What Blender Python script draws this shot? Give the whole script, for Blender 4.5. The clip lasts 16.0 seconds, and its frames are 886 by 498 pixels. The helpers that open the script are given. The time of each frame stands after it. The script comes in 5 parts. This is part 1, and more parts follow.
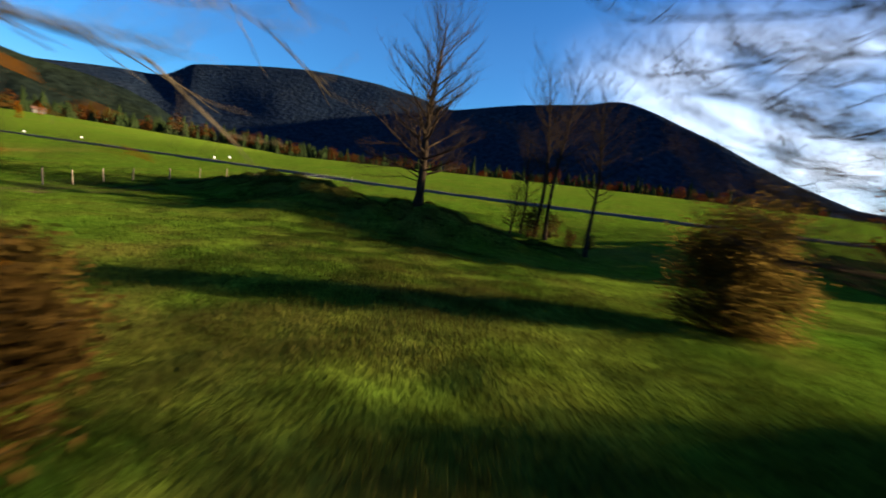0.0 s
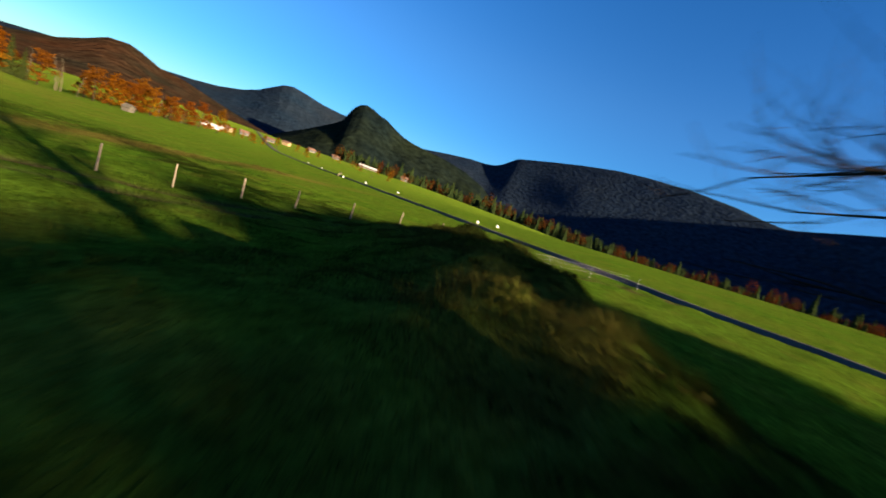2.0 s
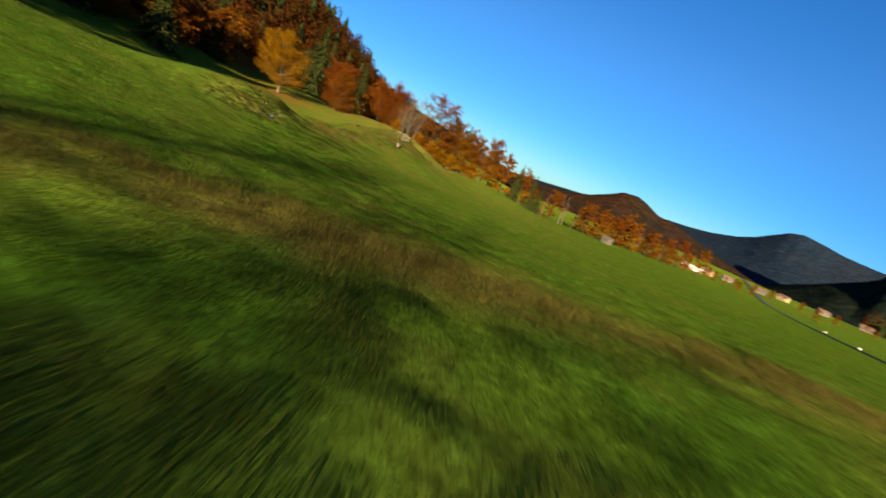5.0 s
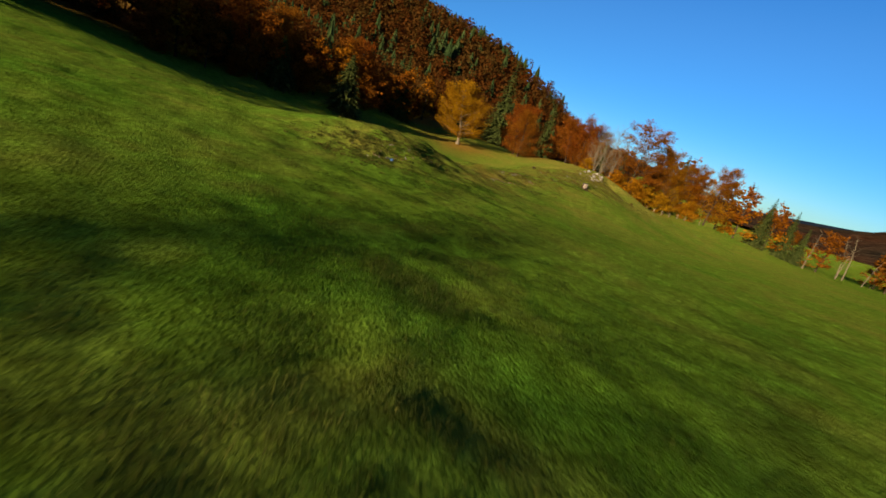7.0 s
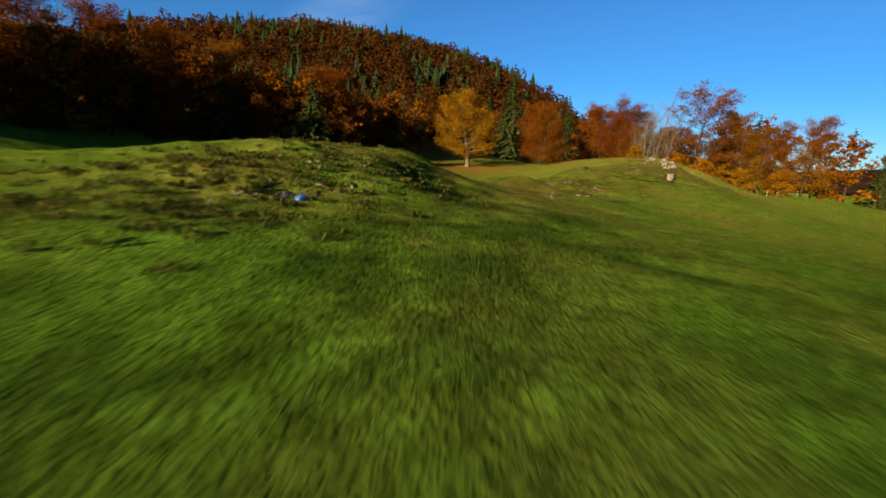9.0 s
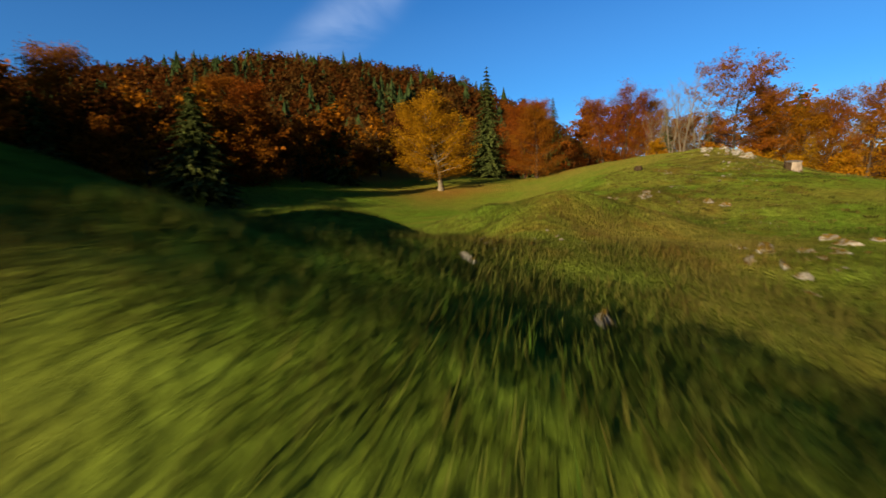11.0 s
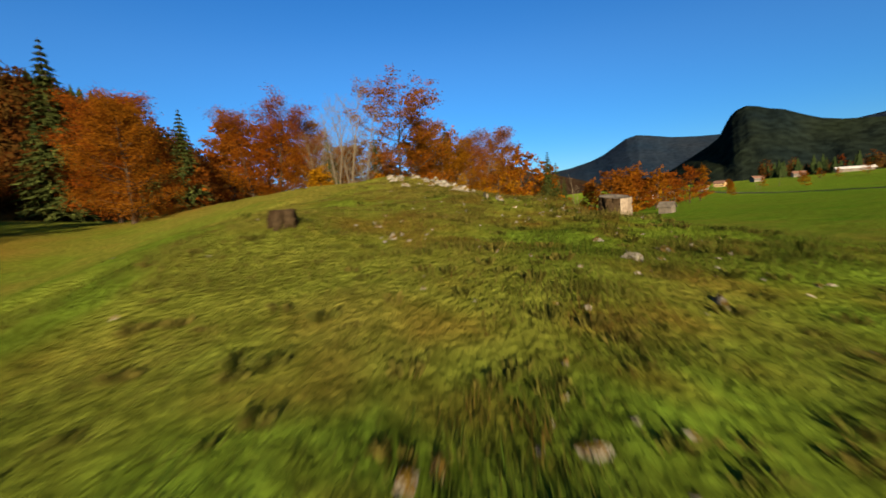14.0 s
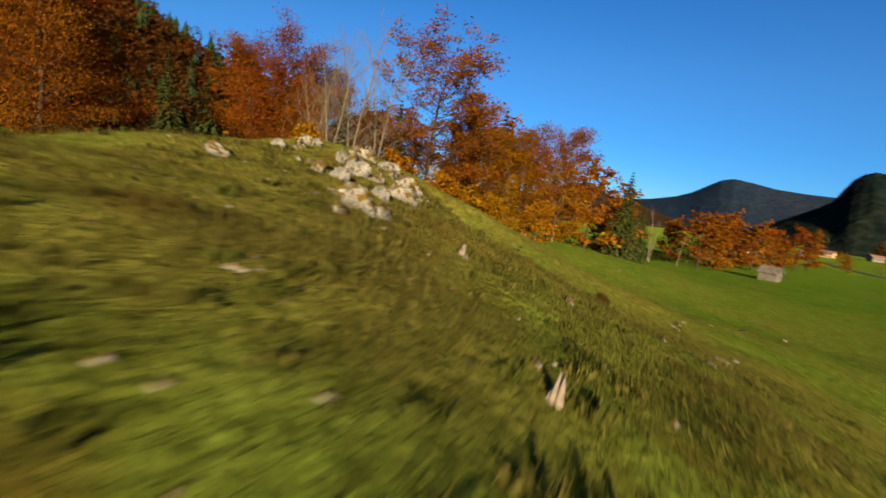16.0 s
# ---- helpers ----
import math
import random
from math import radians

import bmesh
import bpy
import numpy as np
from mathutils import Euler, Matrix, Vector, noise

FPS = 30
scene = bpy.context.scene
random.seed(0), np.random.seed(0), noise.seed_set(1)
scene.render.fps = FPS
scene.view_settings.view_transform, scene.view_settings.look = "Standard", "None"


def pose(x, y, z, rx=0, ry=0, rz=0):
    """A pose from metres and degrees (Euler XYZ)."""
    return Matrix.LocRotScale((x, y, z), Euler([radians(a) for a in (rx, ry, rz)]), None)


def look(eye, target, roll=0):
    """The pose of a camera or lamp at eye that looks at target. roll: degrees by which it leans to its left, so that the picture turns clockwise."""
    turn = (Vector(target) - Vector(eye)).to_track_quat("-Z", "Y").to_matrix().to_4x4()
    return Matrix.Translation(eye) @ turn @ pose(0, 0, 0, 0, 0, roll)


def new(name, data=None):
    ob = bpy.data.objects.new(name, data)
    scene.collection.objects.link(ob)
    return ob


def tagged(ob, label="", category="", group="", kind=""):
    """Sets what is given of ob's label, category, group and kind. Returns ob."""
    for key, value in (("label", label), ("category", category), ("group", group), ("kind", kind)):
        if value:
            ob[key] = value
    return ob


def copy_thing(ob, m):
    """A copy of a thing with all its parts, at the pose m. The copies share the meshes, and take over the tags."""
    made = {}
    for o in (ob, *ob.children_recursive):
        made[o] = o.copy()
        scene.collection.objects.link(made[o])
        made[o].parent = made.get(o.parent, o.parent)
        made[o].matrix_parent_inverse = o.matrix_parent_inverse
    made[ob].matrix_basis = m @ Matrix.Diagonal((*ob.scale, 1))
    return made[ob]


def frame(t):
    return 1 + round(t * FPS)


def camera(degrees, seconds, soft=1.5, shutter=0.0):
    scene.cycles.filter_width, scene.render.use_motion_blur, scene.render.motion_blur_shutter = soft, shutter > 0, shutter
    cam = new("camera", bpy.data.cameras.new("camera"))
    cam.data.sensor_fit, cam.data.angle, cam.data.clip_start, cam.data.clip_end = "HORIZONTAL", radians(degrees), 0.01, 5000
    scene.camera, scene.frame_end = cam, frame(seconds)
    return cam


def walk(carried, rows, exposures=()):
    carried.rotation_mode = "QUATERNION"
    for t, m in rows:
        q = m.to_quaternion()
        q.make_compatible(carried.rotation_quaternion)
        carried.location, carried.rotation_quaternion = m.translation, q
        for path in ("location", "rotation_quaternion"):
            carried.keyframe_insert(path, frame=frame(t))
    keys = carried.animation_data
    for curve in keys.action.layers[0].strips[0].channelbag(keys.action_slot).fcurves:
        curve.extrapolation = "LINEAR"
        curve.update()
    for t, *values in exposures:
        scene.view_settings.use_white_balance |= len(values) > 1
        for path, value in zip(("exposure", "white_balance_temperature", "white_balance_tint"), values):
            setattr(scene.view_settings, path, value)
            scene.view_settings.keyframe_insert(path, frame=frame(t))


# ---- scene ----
cam = camera(94.0, 16.0, 1.7, 0.4)
PATH = [
    (0.0, pose(-0.33, -0.24, 5.96, 80.76, -9.04, -1.95)),
    (0.5, pose(0.23, 6.05, 5.06, 81.74, -11.86, 8.69)),
    (1.0, pose(-0.30, 12.48, 4.89, 82.51, -14.61, 18.86)),
    (1.5, pose(-2.02, 18.75, 5.03, 82.95, -17.07, 28.24)),
    (2.0, pose(-5.27, 24.57, 5.20, 83.11, -20.04, 37.26)),
    (2.5, pose(-9.48, 29.70, 5.18, 82.40, -22.19, 46.45)),
    (3.0, pose(-14.32, 34.05, 4.84, 81.13, -23.07, 56.79)),
    (3.5, pose(-19.85, 37.55, 4.42, 79.67, -22.82, 68.26)),
    (4.0, pose(-25.94, 40.16, 4.36, 78.30, -23.24, 79.40)),
    (4.5, pose(-33.23, 41.46, 4.09, 77.01, -23.45, 90.70)),
    (5.0, pose(-40.26, 41.80, 3.66, 75.93, -23.44, 101.96)),
    (5.2, pose(-42.97, 41.74, 3.42, 75.43, -22.78, 106.34)),
    (5.7, pose(-48.47, 41.73, 3.19, 74.35, -21.93, 116.14)),
    (6.2, pose(-51.91, 41.13, 3.25, 73.38, -20.43, 123.30)),
    (6.8, pose(-55.12, 39.39, 3.24, 72.78, -17.71, 128.53)),
    (7.3, pose(-58.55, 36.85, 2.81, 73.15, -14.60, 130.16)),
    (7.5, pose(-60.25, 35.71, 2.47, 73.53, -13.36, 130.63)),
    (8.0, pose(-64.48, 32.51, 1.76, 74.40, -9.68, 130.74)),
    (8.5, pose(-68.54, 29.16, 1.10, 75.81, -6.48, 130.28)),
    (9.0, pose(-72.65, 25.84, 0.76, 77.29, -3.85, 129.74)),
    (9.2, pose(-74.31, 24.56, 0.69, 77.84, -3.03, 129.63)),
    (9.7, pose(-78.61, 21.32, 0.43, 79.04, -0.88, 129.80)),
    (10.2, pose(-83.07, 18.29, 0.23, 79.91, 0.69, 130.14)),
    (10.8, pose(-88.24, 15.22, 0.06, 80.75, 1.93, 128.52)),
    (11.3, pose(-92.07, 13.35, 0.00, 81.53, 2.54, 123.60)),
    (11.5, pose(-93.49, 12.65, -0.02, 81.90, 2.88, 121.20)),
    (12.0, pose(-96.98, 11.27, -0.04, 82.85, 3.18, 113.61)),
    (12.5, pose(-100.41, 10.30, 0.14, 83.03, 3.21, 104.56)),
    (13.0, pose(-104.13, 9.76, 0.37, 83.01, 3.34, 97.09)),
    (13.5, pose(-107.83, 9.77, 0.50, 83.13, 3.63, 89.91)),
    (14.0, pose(-111.39, 10.18, 0.61, 83.60, 3.23, 83.43)),
    (14.5, pose(-114.70, 11.01, 0.73, 83.98, 2.44, 79.66)),
    (15.0, pose(-118.35, 12.40, 1.04, 84.03, -0.19, 80.79)),
    (15.5, pose(-121.94, 13.44, 1.35, 83.62, -4.32, 85.16)),
    (16.0, pose(-125.37, 15.04, 1.47, 82.34, -9.25, 92.71)),
]
walk(cam, PATH, [(0.0, 2.45), (3.0, 2.36), (5.0, 2.15), (7.5, 1.98), (9.0, 1.98), (11.5, 2.0), (16.0, 2.0)])

# ---- sky and sun ----
SUN_HEIGHT, SUN_TURN = 13.2, 0.2
world = bpy.data.worlds.new("world")
scene.world = world
world.use_nodes = True
wn, wl = world.node_tree.nodes, world.node_tree.links
wn.clear()
sky = wn.new("ShaderNodeTexSky")
sky.sky_type, sky.sun_disc = "NISHITA", False
sky.sun_elevation, sky.sun_rotation = radians(SUN_HEIGHT), radians(90.0 - SUN_TURN)
sky.altitude, sky.air_density, sky.dust_density, sky.ozone_density = 600, 1.0, 0.7, 3.2
# deep blue of the cold clear air, and two thin streaks of high cloud
coord = wn.new("ShaderNodeTexCoord")
deep = wn.new("ShaderNodeHueSaturation")
deep.inputs["Hue"].default_value, deep.inputs["Saturation"].default_value, deep.inputs["Value"].default_value = 0.511, 1.26, 0.80
# the clear valley air stays blue down to the skyline
rise, split_sky, clear = wn.new("ShaderNodeMapRange"), wn.new("ShaderNodeSeparateXYZ"), wn.new("ShaderNodeMix")
rise.interpolation_type = "SMOOTHSTEP"
rise.inputs["From Min"].default_value, rise.inputs["From Max"].default_value = 0.0, 0.34
clear.data_type, clear.blend_type = "RGBA", "MULTIPLY"
clear.inputs["Factor"].default_value = 1.0
tone = wn.new("ShaderNodeMix")
tone.data_type = "RGBA"
tone.inputs["A"].default_value, tone.inputs["B"].default_value = (0.58, 0.80, 0.97, 1), (0.99, 1.02, 1.03, 1)
wl.new(coord.outputs["Generated"], split_sky.inputs["Vector"])
wl.new(split_sky.outputs["Z"], rise.inputs["Value"])
wl.new(rise.outputs["Result"], tone.inputs["Factor"])
wl.new(sky.outputs["Color"], clear.inputs["A"])
wl.new(tone.outputs["Result"], clear.inputs["B"])
wl.new(clear.outputs["Result"], deep.inputs["Color"])
streaks = wn.new("ShaderNodeTexNoise")
streaks.inputs["Scale"].default_value, streaks.inputs["Detail"].default_value, streaks.inputs["Distortion"].default_value = 3.0, 7, 0.8
stretch = wn.new("ShaderNodeMapping")
stretch.inputs["Scale"].default_value = (1.0, 1.0, 2.6)
wl.new(coord.outputs["Generated"], stretch.inputs["Vector"])
wl.new(stretch.outputs["Vector"], streaks.inputs["Vector"])


def heading(azimuth, height):
    a, h = radians(azimuth), radians(height)
    return Vector((math.cos(a) * math.cos(h), math.sin(a) * math.cos(h), math.sin(h)))


def cirrus(before, start, end, width, reach, strength, low, high):
    """A streak of cirrus along the arc through two places of the sky, thinning out to its sides and ends."""
    across = start.cross(end).normalized()
    middle = (start + end).normalized()
    side, size, near, fade, tear, veil = (wn.new("ShaderNodeVectorMath"), wn.new("ShaderNodeMath"), wn.new("ShaderNodeVectorMath"), wn.new("ShaderNodeMapRange"), wn.new("ShaderNodeMapRange"), wn.new("ShaderNodeMix"))
    side.operation, side.inputs[1].default_value = "DOT_PRODUCT", across
    near.operation, near.inputs[1].default_value = "DISTANCE", middle
    for node in (side, near):
        wl.new(coord.outputs["Generated"], node.inputs[0])
    size.operation = "ABSOLUTE"
    wl.new(side.outputs["Value"], size.inputs[0])
    thin = wn.new("ShaderNodeMapRange")
    thin.interpolation_type = fade.interpolation_type = "SMOOTHERSTEP"
    thin.inputs["From Min"].default_value, thin.inputs["From Max"].default_value = width, 0.0
    fade.inputs["From Min"].default_value, fade.inputs["From Max"].default_value = reach, reach * 0.3
    tear.inputs["From Min"].default_value, tear.inputs["From Max"].default_value = low, high
    tear.inputs["To Max"].default_value = strength
    wl.new(size.outputs["Value"], thin.inputs["Value"])
    wl.new(near.outputs["Value"], fade.inputs["Value"])
    wl.new(streaks.outputs["Fac"], tear.inputs["Value"])
    one, two = wn.new("ShaderNodeMath"), wn.new("ShaderNodeMath")
    one.operation = two.operation = "MULTIPLY"
    wl.new(thin.outputs["Result"], one.inputs[0])
    wl.new(fade.outputs["Result"], one.inputs[1])
    wl.new(one.outputs["Value"], two.inputs[0])
    wl.new(tear.outputs["Result"], two.inputs[1])
    veil.data_type = "RGBA"
    veil.inputs["B"].default_value = (7.0, 7.6, 8.6, 1)
    wl.new(two.outputs["Value"], veil.inputs["Factor"])
    wl.new(before, veil.inputs["A"])
    return veil.outputs["Result"]


clouds = cirrus(deep.outputs["Color"], heading(234, 15), heading(223, 24), 0.09, 0.42, 0.26, 0.30, 0.80)
clouds = cirrus(clouds, heading(62, 14), heading(30, 16), 0.20, 0.6, 0.66, 0.33, 0.72)
# low veil added to whiten the skyline with the sun's glare
clouds = cirrus(clouds, heading(60, 5), heading(18, 6), 0.17, 0.8, 0.85, 0.16, 0.60)
glow = wn.new("ShaderNodeBackground")
glow.inputs["Strength"].default_value = 0.05
outw = wn.new("ShaderNodeOutputWorld")
wl.new(clouds, glow.inputs["Color"])
wl.new(glow.outputs["Background"], outw.inputs["Surface"])
sunlight = bpy.data.lights.new("sun", "SUN")
sunlight.energy, sunlight.angle, sunlight.color = 5.0, radians(0.9), (1.0, 0.79, 0.52)
sun = new("sun", sunlight)
sun.matrix_world = look(heading(SUN_TURN, SUN_HEIGHT) * 300, (0, 0, 0))


# ---- materials ----
def material(name, colours, scale=(1.0, 6.0), rough_at=0.9, bump=0.3, bump_scale=20.0, spread=0.25, tint=None, through_light=0.0, metal=0.0, amount=0.45, each_by=0.4, gloss=0.0, deep_relief=1.0):
    """A surface of two or three colours mixed by a wide and a fine noise, with relief. spread: how much pieces differ; tint: an attribute that mixes in the last colour."""
    m = bpy.data.materials.new(name)
    m.use_nodes = True
    n, l = m.node_tree.nodes, m.node_tree.links
    bsdf = n["Principled BSDF"]
    where = n.new("ShaderNodeTexCoord")
    wide, fine = n.new("ShaderNodeTexNoise"), n.new("ShaderNodeTexNoise")
    for node, s in ((wide, scale[0]), (fine, scale[1])):
        node.inputs["Scale"].default_value, node.inputs["Detail"].default_value = s, 5
        l.new(where.outputs["Object"], node.inputs["Vector"])
    ramp = n.new("ShaderNodeMapRange")
    ramp.inputs["From Min"].default_value, ramp.inputs["From Max"].default_value = 0.5 - amount / 2, 0.5 + amount / 2
    l.new(wide.outputs["Fac"], ramp.inputs["Value"])
    mix = n.new("ShaderNodeMix")
    mix.data_type = "RGBA"
    mix.inputs["A"].default_value, mix.inputs["B"].default_value = (*colours[0], 1), (*colours[1], 1)
    l.new(ramp.outputs["Result"], mix.inputs["Factor"])
    out = mix.outputs["Result"]
    if tint:
        mask = n.new("ShaderNodeAttribute")
        mask.attribute_name = tint
        over = n.new("ShaderNodeMix")
        over.data_type = "RGBA"
        over.inputs["B"].default_value = (*colours[2], 1)
        l.new(mask.outputs["Fac"], over.inputs["Factor"])
        l.new(out, over.inputs["A"])
        out = over.outputs["Result"]
    vary = n.new("ShaderNodeHueSaturation")
    grey = n.new("ShaderNodeMapRange")
    grey.inputs["From Min"].default_value, grey.inputs["From Max"].default_value = 0.3, 0.7
    grey.inputs["To Min"].default_value, grey.inputs["To Max"].default_value = 1 - spread * 1.3, 1 + spread * 1.3
    l.new(fine.outputs["Fac"], grey.inputs["Value"])
    l.new(grey.outputs["Result"], vary.inputs["Value"])
    l.new(out, vary.inputs["Color"])
    out = vary.outputs["Color"]
    if through_light or spread > 0.3:
        geo, one = n.new("ShaderNodeNewGeometry"), n.new("ShaderNodeObjectInfo")
        each = n.new("ShaderNodeHueSaturation")
        hue, val = n.new("ShaderNodeMapRange"), n.new("ShaderNodeMapRange")
        hue.inputs["To Min"].default_value, hue.inputs["To Max"].default_value = 0.5 - 0.006, 0.5 + 0.012
        val.inputs["To Min"].default_value, val.inputs["To Max"].default_value = 1 - each_by, 1 + each_by
        l.new(one.outputs["Random"], hue.inputs["Value"])
        l.new(geo.outputs["Random Per Island"], val.inputs["Value"])
        l.new(hue.outputs["Result"], each.inputs["Hue"])
        l.new(val.outputs["Result"], each.inputs["Value"])
        l.new(out, each.inputs["Color"])
        out = each.outputs["Color"]
    l.new(out, bsdf.inputs["Base Color"])
    bsdf.inputs["Roughness"].default_value, bsdf.inputs["Metallic"].default_value = rough_at, metal
    bsdf.inputs["Specular IOR Level"].default_value = gloss
    if bump:
        relief, lift = n.new("ShaderNodeTexNoise"), n.new("ShaderNodeBump")
        relief.inputs["Scale"].default_value, relief.inputs["Detail"].default_value = bump_scale, 6
        lift.inputs["Strength"].default_value, lift.inputs["Distance"].default_value = bump, deep_relief / bump_scale
        l.new(where.outputs["Object"], relief.inputs["Vector"])
        l.new(relief.outputs["Fac"], lift.inputs["Height"])
        l.new(lift.outputs["Normal"], bsdf.inputs["Normal"])
    if through_light:
        lit, both = n.new("ShaderNodeBsdfTranslucent"), n.new("ShaderNodeMixShader")
        both.inputs["Fac"].default_value = through_light
        l.new(out, lit.inputs["Color"])
        l.new(bsdf.outputs["BSDF"], both.inputs[1])
        l.new(lit.outputs["BSDF"], both.inputs[2])
        l.new(both.outputs["Shader"], n["Material Output"].inputs["Surface"])
    return m


def mottled(m, scale, low, high):
    """Fine light and dark flecks painted over a material, for thatch and shaded gaps between tufts."""
    n, l = m.node_tree.nodes, m.node_tree.links
    bsdf = n["Principled BSDF"]
    out = bsdf.inputs["Base Color"].links[0].from_socket
    where, fleck, reach, over = n.new("ShaderNodeTexCoord"), n.new("ShaderNodeTexNoise"), n.new("ShaderNodeMapRange"), n.new("ShaderNodeHueSaturation")
    fleck.inputs["Scale"].default_value, fleck.inputs["Detail"].default_value, fleck.inputs["Roughness"].default_value = scale, 4, 0.7
    reach.inputs["From Min"].default_value, reach.inputs["From Max"].default_value = 0.34, 0.66
    reach.inputs["To Min"].default_value, reach.inputs["To Max"].default_value = low, high
    l.new(where.outputs["Object"], fleck.inputs["Vector"])
    l.new(fleck.outputs["Fac"], reach.inputs["Value"])
    l.new(reach.outputs["Result"], over.inputs["Value"])
    l.new(out, over.inputs["Color"])
    l.new(over.outputs["Color"], bsdf.inputs["Base Color"])
    return m


def layered(m, rows):
    """Mixes further colours into a material's base by attributes: rows of (attribute, colour, colour)."""
    n, l = m.node_tree.nodes, m.node_tree.links
    bsdf = n["Principled BSDF"]
    link = bsdf.inputs["Base Color"].links[0]
    out = link.from_socket
    where = n.new("ShaderNodeTexCoord")
    for k, (name, dark, pale) in enumerate(rows):
        mask, grain, two, over = n.new("ShaderNodeAttribute"), n.new("ShaderNodeTexNoise"), n.new("ShaderNodeMix"), n.new("ShaderNodeMix")
        mask.attribute_name = name
        two.data_type = over.data_type = "RGBA"
        grain.inputs["Scale"].default_value, grain.inputs["Detail"].default_value = 1.7 + 0.6 * k, 8
        two.inputs["A"].default_value, two.inputs["B"].default_value = (*dark, 1), (*pale, 1)
        l.new(where.outputs["Object"], grain.inputs["Vector"])
        l.new(grain.outputs["Fac"], two.inputs["Factor"])
        l.new(mask.outputs["Fac"], over.inputs["Factor"])
        l.new(out, over.inputs["A"])
        l.new(two.outputs["Result"], over.inputs["B"])
        out = over.outputs["Result"]
    l.new(out, bsdf.inputs["Base Color"])
    return m


